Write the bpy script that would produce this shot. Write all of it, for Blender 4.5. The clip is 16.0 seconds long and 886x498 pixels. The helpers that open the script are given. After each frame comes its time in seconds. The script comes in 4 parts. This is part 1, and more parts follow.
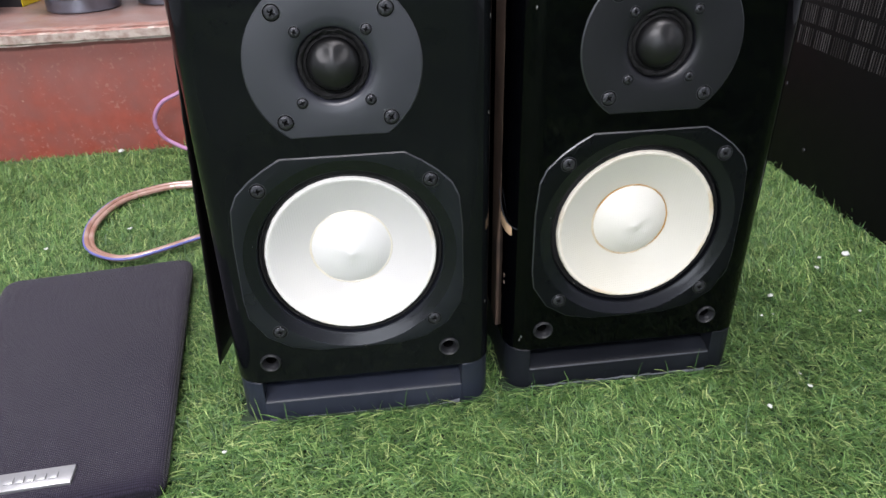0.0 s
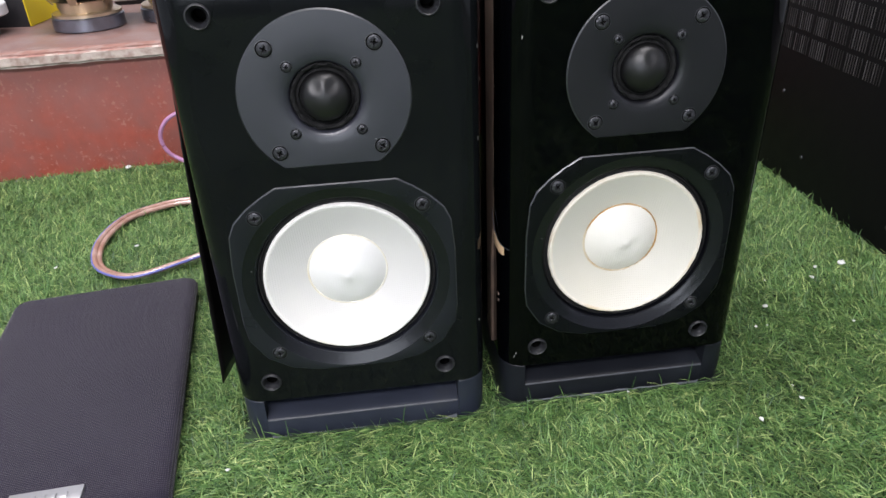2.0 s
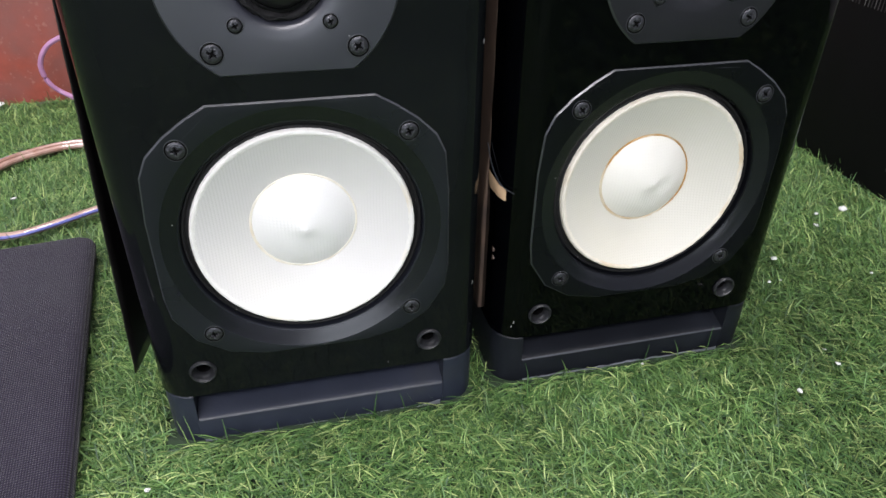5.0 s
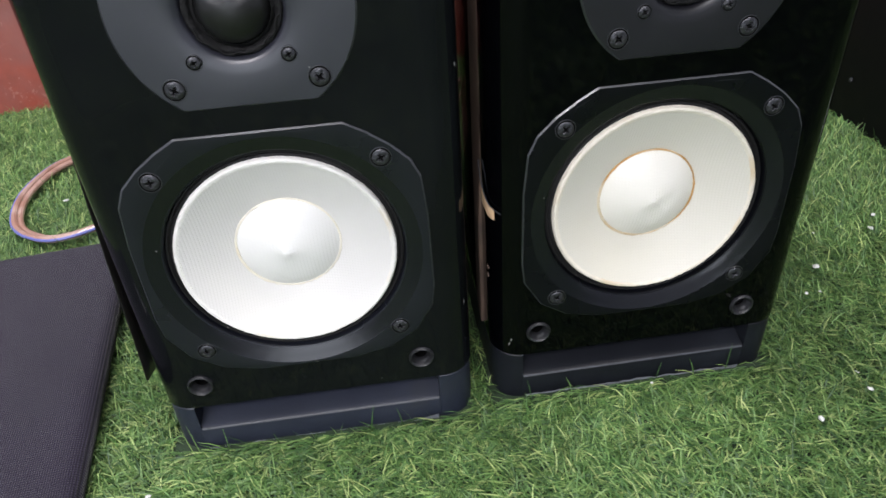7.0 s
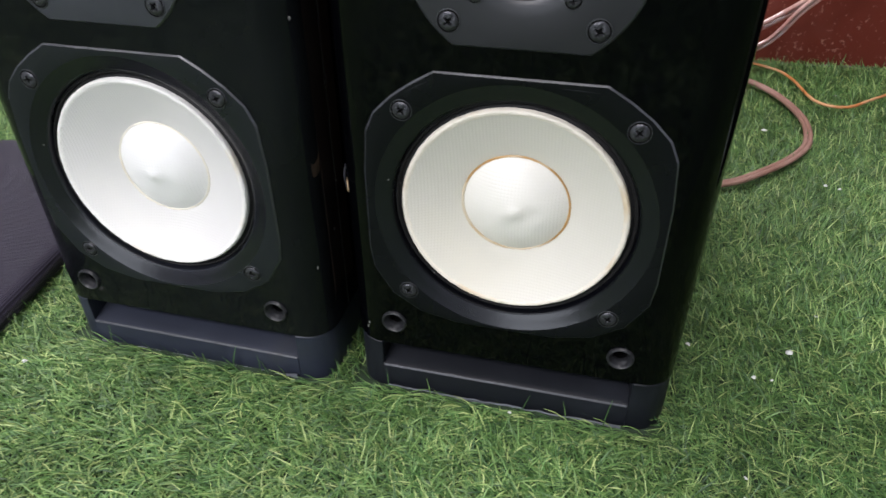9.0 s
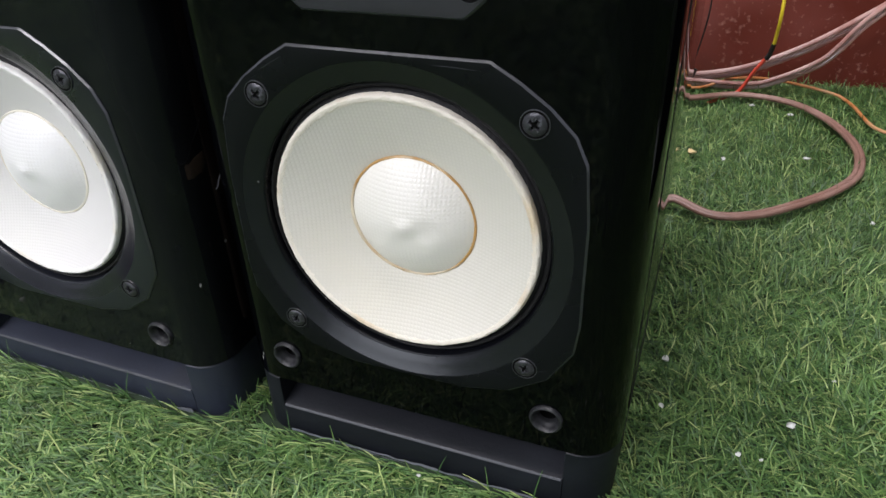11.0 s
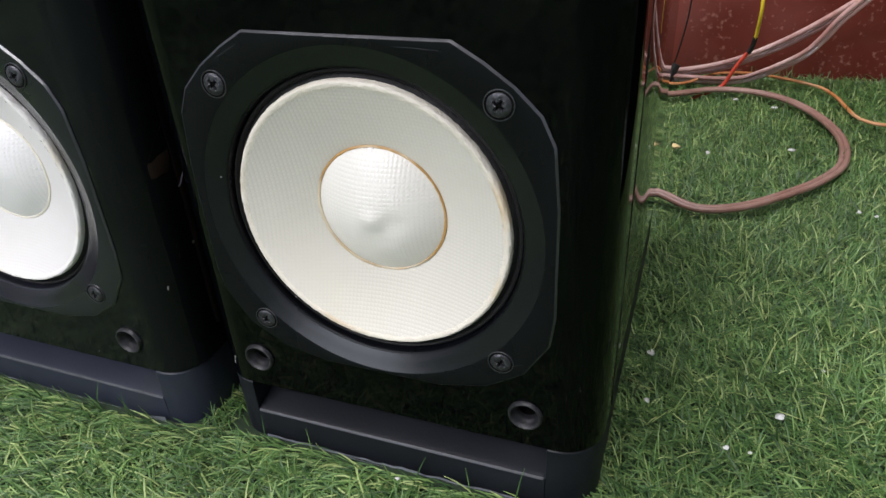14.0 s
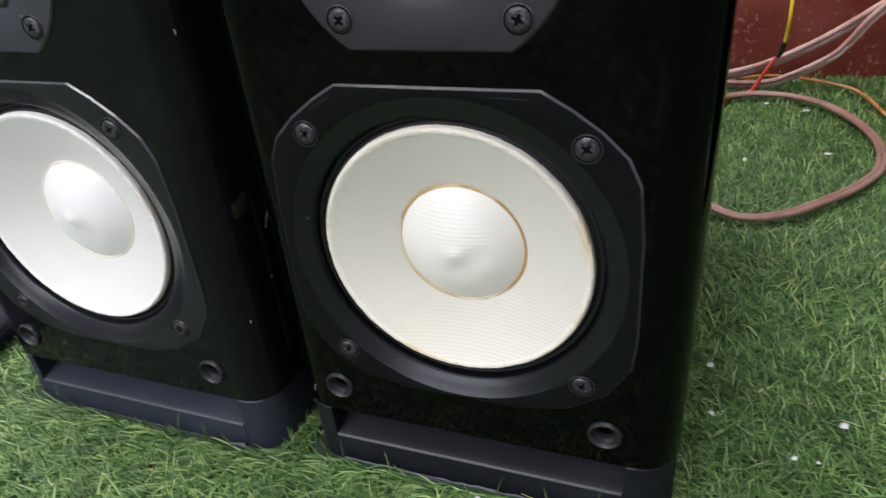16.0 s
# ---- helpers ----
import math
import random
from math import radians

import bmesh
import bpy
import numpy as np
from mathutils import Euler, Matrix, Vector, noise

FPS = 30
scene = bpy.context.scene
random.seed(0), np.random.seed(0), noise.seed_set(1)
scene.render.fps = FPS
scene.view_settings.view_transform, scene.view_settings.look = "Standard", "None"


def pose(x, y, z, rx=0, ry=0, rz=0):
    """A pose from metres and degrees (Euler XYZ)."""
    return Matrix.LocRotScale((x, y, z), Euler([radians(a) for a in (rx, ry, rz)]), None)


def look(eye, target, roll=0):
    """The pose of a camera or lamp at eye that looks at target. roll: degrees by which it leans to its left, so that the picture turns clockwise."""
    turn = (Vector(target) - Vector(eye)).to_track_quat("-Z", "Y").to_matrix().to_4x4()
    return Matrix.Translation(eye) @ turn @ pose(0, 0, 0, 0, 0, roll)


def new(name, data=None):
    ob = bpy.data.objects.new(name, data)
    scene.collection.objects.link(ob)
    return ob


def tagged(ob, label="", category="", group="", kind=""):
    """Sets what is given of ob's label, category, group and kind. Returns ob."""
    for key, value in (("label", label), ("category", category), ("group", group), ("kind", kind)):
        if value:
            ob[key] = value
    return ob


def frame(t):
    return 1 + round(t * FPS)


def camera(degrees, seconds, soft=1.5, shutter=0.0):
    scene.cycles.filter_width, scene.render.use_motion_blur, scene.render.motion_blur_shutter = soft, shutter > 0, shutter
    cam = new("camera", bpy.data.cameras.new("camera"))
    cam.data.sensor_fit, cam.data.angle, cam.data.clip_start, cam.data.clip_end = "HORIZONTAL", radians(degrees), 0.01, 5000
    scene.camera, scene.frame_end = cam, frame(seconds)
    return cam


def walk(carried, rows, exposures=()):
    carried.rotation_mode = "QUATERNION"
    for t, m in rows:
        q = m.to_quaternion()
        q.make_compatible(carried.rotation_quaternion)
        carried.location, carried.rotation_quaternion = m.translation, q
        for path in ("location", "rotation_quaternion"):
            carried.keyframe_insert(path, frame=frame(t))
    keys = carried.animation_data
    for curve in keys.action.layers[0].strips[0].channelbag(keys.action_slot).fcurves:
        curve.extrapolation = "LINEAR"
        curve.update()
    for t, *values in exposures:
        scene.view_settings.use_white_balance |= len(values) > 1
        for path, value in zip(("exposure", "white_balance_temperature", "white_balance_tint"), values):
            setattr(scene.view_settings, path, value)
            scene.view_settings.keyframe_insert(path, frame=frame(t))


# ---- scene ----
cam = camera(64.8, 16.0, soft=1.5, shutter=0.4)
PATH = [
    (0, (0.0057, 0.0015, 0.3991), (0.2224, 1.7283, -0.5864), -1.22),
    (0.5, (0.0100, -0.0000, 0.4065), (0.2380, 1.7238, -0.5816), -1.17),
    (1, (0.0141, -0.0017, 0.4167), (0.2262, 1.7197, -0.5791), -1.82),
    (1.5, (0.0178, -0.0039, 0.4215), (0.2135, 1.7246, -0.5654), -2.25),
    (2, (0.0189, -0.0035, 0.4200), (0.2049, 1.7263, -0.5666), -2.53),
    (2.5, (0.0110, 0.0070, 0.4100), (0.2266, 1.7273, -0.5870), -1.69),
    (2.7, (0.0083, 0.0168, 0.4034), (0.2494, 1.7227, -0.6124), -1.45),
    (3, (0.0069, 0.0327, 0.3928), (0.3024, 1.7156, -0.6466), -1.00),
    (3.2, (0.0011, 0.0419, 0.3867), (0.3451, 1.7114, -0.6594), -0.70),
    (3.5, (-0.0011, 0.0615, 0.3779), (0.3993, 1.7116, -0.6788), -0.33),
    (3.7, (-0.0058, 0.0727, 0.3687), (0.4013, 1.7109, -0.7040), 0.26),
    (4, (-0.0117, 0.0894, 0.3605), (0.4121, 1.7173, -0.7212), 0.46),
    (4.2, (-0.0149, 0.0982, 0.3517), (0.4139, 1.7209, -0.7359), 0.86),
    (6.3, (0.0100, 0.1116, 0.3577), (0.2992, 1.7525, -0.7486), -1.48),
    (6.5, (0.0188, 0.1090, 0.3615), (0.2501, 1.7567, -0.7482), -1.88),
    (6.8, (0.0367, 0.1188, 0.3663), (0.2378, 1.7643, -0.7527), -3.74),
    (7, (0.0513, 0.1185, 0.3724), (0.2112, 1.7417, -0.7851), -3.79),
    (7.2, (0.0697, 0.1185, 0.3835), (0.1981, 1.7270, -0.7980), -4.19),
    (7.5, (0.1037, 0.1163, 0.3975), (0.1177, 1.7247, -0.7912), -3.77),
    (7.8, (0.1382, 0.1208, 0.3954), (0.0737, 1.7244, -0.7981), -4.21),
    (8, (0.1585, 0.1204, 0.3854), (0.0284, 1.7163, -0.8129), -3.42),
    (8.3, (0.1920, 0.1180, 0.3724), (-0.0708, 1.7049, -0.8162), -1.95),
    (8.5, (0.2081, 0.1183, 0.3654), (-0.1217, 1.7054, -0.8061), -3.27),
    (8.7, (0.2318, 0.1232, 0.3609), (-0.1255, 1.7042, -0.8107), -1.19),
    (9, (0.2585, 0.1380, 0.3516), (-0.1440, 1.7147, -0.8112), -0.52),
    (9.2, (0.2723, 0.1469, 0.3420), (-0.1604, 1.7238, -0.8095), -1.20),
    (11.3, (0.3357, 0.2268, 0.2965), (-0.3074, 1.7887, -0.7743), -2.18),
    (11.5, (0.3373, 0.2278, 0.2930), (-0.2997, 1.7930, -0.7768), -2.59),
    (12, (0.3370, 0.2278, 0.2905), (-0.2935, 1.7934, -0.7825), -2.61),
    (12.5, (0.3385, 0.2277, 0.2898), (-0.2930, 1.7993, -0.7738), -2.75),
    (13, (0.3380, 0.2284, 0.2891), (-0.2853, 1.8073, -0.7686), -2.73),
    (13.5, (0.3396, 0.2294, 0.2882), (-0.2815, 1.8093, -0.7692), -3.22),
    (14, (0.3400, 0.2295, 0.2885), (-0.2838, 1.8130, -0.7620), -3.29),
    (14.5, (0.3364, 0.2264, 0.2915), (-0.2942, 1.8082, -0.7575), -3.26),
    (14.8, (0.3323, 0.2226, 0.2976), (-0.3032, 1.8023, -0.7516), -4.11),
    (15, (0.3289, 0.2203, 0.3024), (-0.3117, 1.7946, -0.7519), -4.64),
    (15.5, (0.3267, 0.2183, 0.3030), (-0.3170, 1.7913, -0.7513), -4.84),
    (15.7, (0.3252, 0.2167, 0.3040), (-0.3126, 1.7966, -0.7434), -4.98),
    (16, (0.3137, 0.2154, 0.3106), (-0.3424, 1.7876, -0.7370), -5.93),
]
walk(cam, [(t, look(eye, target, roll)) for t, eye, target, roll in PATH],
     exposures=[(0, 0.08), (4, 0.03), (7, 0.0), (9, -0.03), (11.3, -0.14), (14.5, -0.14), (16, -0.1)])

# ---- world and light ----
world = bpy.data.worlds.new("room_world")
scene.world = world
world.use_nodes = True
world.node_tree.nodes["Background"].inputs[0].default_value = (0.55, 0.6, 0.65, 1)
world.node_tree.nodes["Background"].inputs[1].default_value = 0.05


def area_lamp(name, eye, target, sx, sy, watts, colour):
    data = bpy.data.lights.new(name, "AREA")
    data.shape, data.size, data.size_y, data.energy, data.color = "RECTANGLE", sx, sy, watts, colour
    ob = new(name, data)
    ob.matrix_world = look(eye, target)
    return ob


# both lamps are unseen, placed and powered to match the brightness
area_lamp("unseen_front_light", (-0.55, -1.10, 1.75), (-0.45, -0.60, 0.0), 1.5, 0.3, 63, (0.975, 0.942, 1.0))
area_lamp("ceiling_light", (-0.24, 0.55, 2.15), (-0.22, 0.60, 0), 2.4, 0.4, 77, (0.992, 0.945, 0.985))


# an assumed doorway, unseen: added lamp for the cool sheen on the drivers
area_lamp("assumed_doorway_light", (-0.42, -1.72, 0.62), (-0.42, 0.5, 0.50), 0.96, 1.16, 16, (0.84, 0.89, 1.0))


# ---- materials ----
def material(name, colour, rough=0.5, metal=0.0, vary=0.15, scale=40.0, bump=0.0, bump_scale=200.0, coat=0.0, spec=0.5,
             second=None, mix_scale=12.0, mix_lo=0.45, mix_hi=0.65):
    """A surface with variation at two scales: fine grain in brightness, larger patches of a second colour."""
    m = bpy.data.materials.new(name)
    m.use_nodes = True
    nt = m.node_tree
    b = nt.nodes["Principled BSDF"]
    b.inputs["Metallic"].default_value = metal
    b.inputs["Coat Weight"].default_value = coat
    b.inputs["Coat Roughness"].default_value = 0.05
    b.inputs["Specular IOR Level"].default_value = spec
    co = nt.nodes.new("ShaderNodeTexCoord")
    n1 = nt.nodes.new("ShaderNodeTexNoise")
    n1.inputs["Scale"].default_value, n1.inputs["Detail"].default_value = scale, 6
    nt.links.new(co.outputs["Object"], n1.inputs["Vector"])
    base = nt.nodes.new("ShaderNodeMix")
    base.data_type = "RGBA"
    lo = [c * (1 - vary) for c in colour]
    hi = [c * (1 + vary) for c in colour]
    base.inputs[6].default_value, base.inputs[7].default_value = (*lo, 1), (*hi, 1)
    nt.links.new(n1.outputs["Fac"], base.inputs[0])
    out = base.outputs[2]
    if second:
        n2 = nt.nodes.new("ShaderNodeTexNoise")
        n2.inputs["Scale"].default_value, n2.inputs["Detail"].default_value = mix_scale, 8
        nt.links.new(co.outputs["Object"], n2.inputs["Vector"])
        r = nt.nodes.new("ShaderNodeMapRange")
        r.inputs["From Min"].default_value, r.inputs["From Max"].default_value = mix_lo, mix_hi
        nt.links.new(n2.outputs["Fac"], r.inputs["Value"])
        mx = nt.nodes.new("ShaderNodeMix")
        mx.data_type = "RGBA"
        mx.inputs[7].default_value = (*second, 1)
        nt.links.new(r.outputs[0], mx.inputs[0])
        nt.links.new(out, mx.inputs[6])
        out = mx.outputs[2]
    nt.links.new(out, b.inputs["Base Color"])
    rr = nt.nodes.new("ShaderNodeMapRange")
    rr.inputs["To Min"].default_value, rr.inputs["To Max"].default_value = rough * 0.8, min(1.0, rough * 1.25)
    nt.links.new(n1.outputs["Fac"], rr.inputs["Value"])
    nt.links.new(rr.outputs[0], b.inputs["Roughness"])
    if bump:
        n3 = nt.nodes.new("ShaderNodeTexNoise")
        n3.inputs["Scale"].default_value, n3.inputs["Detail"].default_value = bump_scale, 4
        nt.links.new(co.outputs["Object"], n3.inputs["Vector"])
        bp = nt.nodes.new("ShaderNodeBump")
        bp.inputs["Strength"].default_value, bp.inputs["Distance"].default_value = bump, 0.001
        nt.links.new(n3.outputs["Fac"], bp.inputs["Height"])
        nt.links.new(bp.outputs[0], b.inputs["Normal"])
    return m


def math_node(nt, op, a, b=None):
    n = nt.nodes.new("ShaderNodeMath")
    n.operation = op
    for i, v in enumerate((a, b)):
        if v is None:
            continue
        if isinstance(v, (int, float)):
            n.inputs[i].default_value = v
        else:
            nt.links.new(v, n.inputs[i])
    return n.outputs[0]


def weave(m, ax, ay, pitch, strength, tint=None, distance=0.0004, amount=1.0, rib=1.0):
    """Woven threads along two object axes: relief, and darker holes where tint is given."""
    nt = m.node_tree
    b = nt.nodes["Principled BSDF"]
    co = nt.nodes.new("ShaderNodeTexCoord")
    sp = nt.nodes.new("ShaderNodeSeparateXYZ")
    nt.links.new(co.outputs["Object"], sp.inputs[0])
    k = math.pi / pitch
    u = math_node(nt, "ABSOLUTE", math_node(nt, "SINE", math_node(nt, "MULTIPLY", sp.outputs[ax], k)))
    v = math_node(nt, "ABSOLUTE", math_node(nt, "SINE", math_node(nt, "MULTIPLY", sp.outputs[ay], k * rib)))
    h = math_node(nt, "MULTIPLY", u, v)
    bp = nt.nodes.new("ShaderNodeBump")
    bp.inputs["Strength"].default_value, bp.inputs["Distance"].default_value = strength, distance
    nt.links.new(h, bp.inputs["Height"])
    nt.links.new(bp.outputs[0], b.inputs["Normal"])
    if tint:
        old = b.inputs["Base Color"].links[0].from_socket
        mx = nt.nodes.new("ShaderNodeMix")
        mx.data_type = "RGBA"
        mx.inputs[7].default_value = (*tint, 1)
        f = math_node(nt, "MULTIPLY", math_node(nt, "SUBTRACT", 1.0, h), amount)
        nt.links.new(f, mx.inputs[0])
        nt.links.new(old, mx.inputs[6])
        nt.links.new(mx.outputs[2], b.inputs["Base Color"])
    return m


def dusted(m, colour, scale, limit, spread=0.22, warp=0.0):
    """Sparse specks of dust on a surface."""
    nt = m.node_tree
    b = nt.nodes["Principled BSDF"]
    co = nt.nodes.new("ShaderNodeTexCoord")
    vo = nt.nodes.new("ShaderNodeTexVoronoi")
    vo.inputs["Scale"].default_value = scale
    nt.links.new(co.outputs["Object"], vo.inputs["Vector"])
    if warp:
        wn = nt.nodes.new("ShaderNodeTexNoise")
        wn.inputs["Scale"].default_value, wn.inputs["Detail"].default_value = scale * 2.2, 3
        nt.links.new(co.outputs["Object"], wn.inputs["Vector"])
        ws = nt.nodes.new("ShaderNodeVectorMath")
        ws.operation = "MULTIPLY_ADD"
        ws.inputs[1].default_value = (warp, warp, warp)
        nt.links.new(wn.outputs["Color"], ws.inputs[0])
        nt.links.new(co.outputs["Object"], ws.inputs[2])
        nt.links.new(ws.outputs[0], vo.inputs["Vector"])
    sp = nt.nodes.new("ShaderNodeSeparateColor")
    nt.links.new(vo.outputs["Color"], sp.inputs[0])
    few = math_node(nt, "GREATER_THAN", sp.outputs[0], limit)
    size = math_node(nt, "MULTIPLY", sp.outputs[1], spread)
    near = math_node(nt, "LESS_THAN", vo.outputs["Distance"], size)
    f = math_node(nt, "MULTIPLY", few, near)
    old = b.inputs["Base Color"].links[0].from_socket
    mx = nt.nodes.new("ShaderNodeMix")
    mx.data_type = "RGBA"
    mx.inputs[7].default_value = (*colour, 1)
    nt.links.new(f, mx.inputs[0])
    nt.links.new(old, mx.inputs[6])
    nt.links.new(mx.outputs[2], b.inputs["Base Color"])
    old = b.inputs["Roughness"].links[0].from_socket
    nt.links.new(math_node(nt, "MAXIMUM", old, math_node(nt, "MULTIPLY", f, 0.8)), b.inputs["Roughness"])
    return m


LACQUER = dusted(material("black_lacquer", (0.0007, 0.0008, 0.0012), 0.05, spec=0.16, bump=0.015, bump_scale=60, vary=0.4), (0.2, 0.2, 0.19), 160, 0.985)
SIDE_LACQUER = dusted(material("side_lacquer", (0.0012, 0.0011, 0.0012), 0.03, spec=0.55, bump=0.02, bump_scale=40, vary=0.4), (0.2, 0.2, 0.19), 140, 0.985)
VENEER = dusted(material("loose_veneer", (0.008, 0.007, 0.007), 0.35, bump=0.1, vary=0.4), (0.2, 0.19, 0.18), 220, 0.98)
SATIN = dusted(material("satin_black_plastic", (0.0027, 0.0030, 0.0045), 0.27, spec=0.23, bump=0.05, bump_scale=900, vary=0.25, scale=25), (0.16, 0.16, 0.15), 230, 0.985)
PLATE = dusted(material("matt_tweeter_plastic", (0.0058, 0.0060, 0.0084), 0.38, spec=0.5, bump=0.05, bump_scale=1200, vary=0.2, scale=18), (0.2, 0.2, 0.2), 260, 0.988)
# lighter copies for the left speaker: its brighter sheen sits in the colour
LIT_PLATE = dusted(material("lit_tweeter_plastic", (0.0185, 0.0196, 0.0270), 0.33, spec=0.7, bump=0.05, bump_scale=1200, vary=0.25, scale=18), (0.2, 0.2, 0.2), 260, 0.986)
LIT_SATIN = dusted(material("lit_satin_plastic", (0.0070, 0.0078, 0.0118), 0.28, spec=0.45, bump=0.05, bump_scale=900, vary=0.3, scale=25), (0.16, 0.16, 0.15), 230, 0.982)
LIT_LACQUER = dusted(material("lit_black_lacquer", (0.0046, 0.0054, 0.0061), 0.06, spec=0.18, bump=0.015, bump_scale=60, vary=0.5, scale=12), (0.2, 0.2, 0.19), 160, 0.98)
RAMP = dusted(material("smooth_ramp_plastic", (0.0044, 0.0048, 0.0074), 0.20, spec=0.46, bump=0.04, bump_scale=900, vary=0.25, scale=25), (0.16, 0.16, 0.15), 230, 0.985)
# paler than the face plastics: paints the bright glint along narrow edges
EDGE_GLINT = material("edge_glint_plastic", (0.020, 0.021, 0.026), 0.34, vary=0.6, scale=120, spec=1.0)
SEAM_GLINT = material("seam_glint_lacquer", (0.02, 0.02, 0.022), 0.25, vary=0.7, scale=60)
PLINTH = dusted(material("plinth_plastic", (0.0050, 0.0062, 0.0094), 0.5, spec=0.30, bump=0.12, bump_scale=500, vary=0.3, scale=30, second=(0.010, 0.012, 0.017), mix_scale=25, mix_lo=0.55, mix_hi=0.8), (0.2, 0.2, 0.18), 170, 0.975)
# the left plinth's stronger light is painted in as a lighter, bluer copy
LIT_PLINTH = dusted(material("lit_plinth_plastic", (0.0140, 0.0178, 0.0305), 0.5, spec=0.45, bump=0.12, bump_scale=500, vary=0.3, scale=30, second=(0.020, 0.023, 0.031), mix_scale=25, mix_lo=0.55, mix_hi=0.8), (0.2, 0.2, 0.18), 170, 0.972)
FILM = material("peeling_pale_film", (0.20, 0.21, 0.24), 0.4, vary=0.5, scale=160)
SCRATCH = material("scratched_plastic", (0.013, 0.014, 0.018), 0.42, vary=0.6, scale=200)
NICK = material("pale_nick", (0.20, 0.20, 0.19), 0.7, vary=0.3, scale=300)
# grey for the bar's painted highlight and for the lacquer splinter
GREY_PLASTIC = material("grey_plastic", (0.030, 0.033, 0.040), 0.5, vary=0.5, scale=90)
RUBBER = dusted(material("surround_rubber", (0.006, 0.006, 0.0065), 0.68, spec=0.35, bump=0.9, bump_scale=600, vary=0.3), (0.20, 0.19, 0.17), 420, 0.90)
GASKET = material("torn_gasket_foam", (0.0045, 0.0045, 0.005), 0.75, spec=0.3, bump=1.0, bump_scale=420, vary=0.6, scale=300)
SILK = material("dome_silk", (0.005, 0.005, 0.0055), 0.40, spec=0.5, bump=0.1, bump_scale=1500)
SCREW = material("blackened_screw_steel", (0.046, 0.047, 0.053), 0.33, metal=0.6, vary=0.9, scale=420, bump=0.9, bump_scale=450)
SOCKET = material("grey_socket_rubber", (0.0125, 0.013, 0.015), 0.45, bump=0.5, vary=0.3, scale=300)
# black painted into recesses in place of their shade
HOLE_SHADE = material("hole_shade_black", (0.0012, 0.0012, 0.0012), 0.8, spec=0.1)
WHITE_CONE = weave(material("white_woven_cone", (0.670, 0.650, 0.640), 0.42, vary=0.03, scale=60, second=(0.72, 0.70, 0.65), mix_scale=14, mix_lo=0.5, mix_hi=0.9, spec=0.35), 0, 2, 0.0017, 0.27, tint=(0.63, 0.62, 0.58), amount=0.45)
CREAM_CONE = weave(material("cream_woven_cone", (0.645, 0.618, 0.552), 0.42, vary=0.03, scale=60, second=(0.62, 0.585, 0.475), mix_scale=14, mix_lo=0.5, mix_hi=0.9, spec=0.35), 0, 2, 0.0018, 0.29, tint=(0.58, 0.56, 0.49), amount=0.42)
WHITE_CAP = weave(material("white_woven_cap", (0.74, 0.730, 0.712), 0.36, vary=0.02, scale=60, spec=0.5), 0, 2, 0.0020, 0.3, tint=(0.71, 0.705, 0.68), amount=0.4)
CAP = weave(material("woven_cap", (0.735, 0.712, 0.655), 0.33, vary=0.03, scale=60, spec=0.5), 0, 2, 0.0019, 0.34, tint=(0.69, 0.67, 0.60), amount=0.32)
GLUE = material("amber_glue", (0.44, 0.255, 0.085), 0.4, vary=0.5, scale=70, second=(0.60, 0.53, 0.40), mix_scale=24, mix_lo=0.48, mix_hi=0.64)
PALE_GLUE = material("pale_glue", (0.74, 0.70, 0.60), 0.4, vary=0.1, scale=70, second=(0.56, 0.41, 0.23), mix_scale=24, mix_lo=0.60, mix_hi=0.74)
LIP = material("cream_cone_lip", (0.70, 0.655, 0.56), 0.6, vary=0.10, scale=220, bump=0.5, bump_scale=900, second=(0.60, 0.47, 0.29), mix_scale=30, mix_lo=0.55, mix_hi=0.75)
WHITE_LIP = material("white_cone_lip", (0.74, 0.725, 0.69), 0.6, vary=0.08, scale=220, bump=0.5, bump_scale=900, second=(0.68, 0.60, 0.47), mix_scale=30, mix_lo=0.58, mix_hi=0.78)
CHIPBOARD = material("raw_chipboard", (0.62, 0.42, 0.25), 0.8, bump=0.4, bump_scale=700, vary=0.2, scale=300)
WORN = material("worn_edge", (0.115, 0.074, 0.052), 0.6, vary=0.5, scale=120, second=(0.05, 0.034, 0.027), mix_scale=30, mix_lo=0.45, mix_hi=0.65)
CLOTH = weave(material("grille_cloth", (0.0262, 0.0215, 0.0395), 0.9, vary=0.15, scale=30, spec=0.15), 0, 1, 0.0015, 0.65, tint=(0.006, 0.005, 0.008), distance=0.0012, amount=0.85, rib=0.8)
CLOTH.node_tree.nodes["Principled BSDF"].inputs["Sheen Weight"].default_value = 0.13
CLOTH.node_tree.nodes["Principled BSDF"].inputs["Sheen Roughness"].default_value = 0.38
SILVER = material("brushed_silver", (0.42, 0.42, 0.43), 0.36, metal=0.75, vary=0.08, scale=300)
RED = material("red_oxide_paint", (0.278, 0.061, 0.040), 0.5, spec=0.3, bump=0.5, bump_scale=90, vary=0.35, scale=60, second=(0.218, 0.074, 0.060), mix_scale=26, mix_lo=0.38, mix_hi=0.70)
# the red turns darker and deeper towards the right end
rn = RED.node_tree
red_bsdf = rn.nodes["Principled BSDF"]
red_co = rn.nodes.new("ShaderNodeTexCoord")
red_sp = rn.nodes.new("ShaderNodeSeparateXYZ")
rn.links.new(red_co.outputs["Object"], red_sp.inputs[0])


def red_noise(scale, detail):
    n = rn.nodes.new("ShaderNodeTexNoise")
    n.inputs["Scale"].default_value, n.inputs["Detail"].default_value = scale, detail
    rn.links.new(red_co.outputs["Object"], n.inputs["Vector"])
    return n.outputs["Fac"]


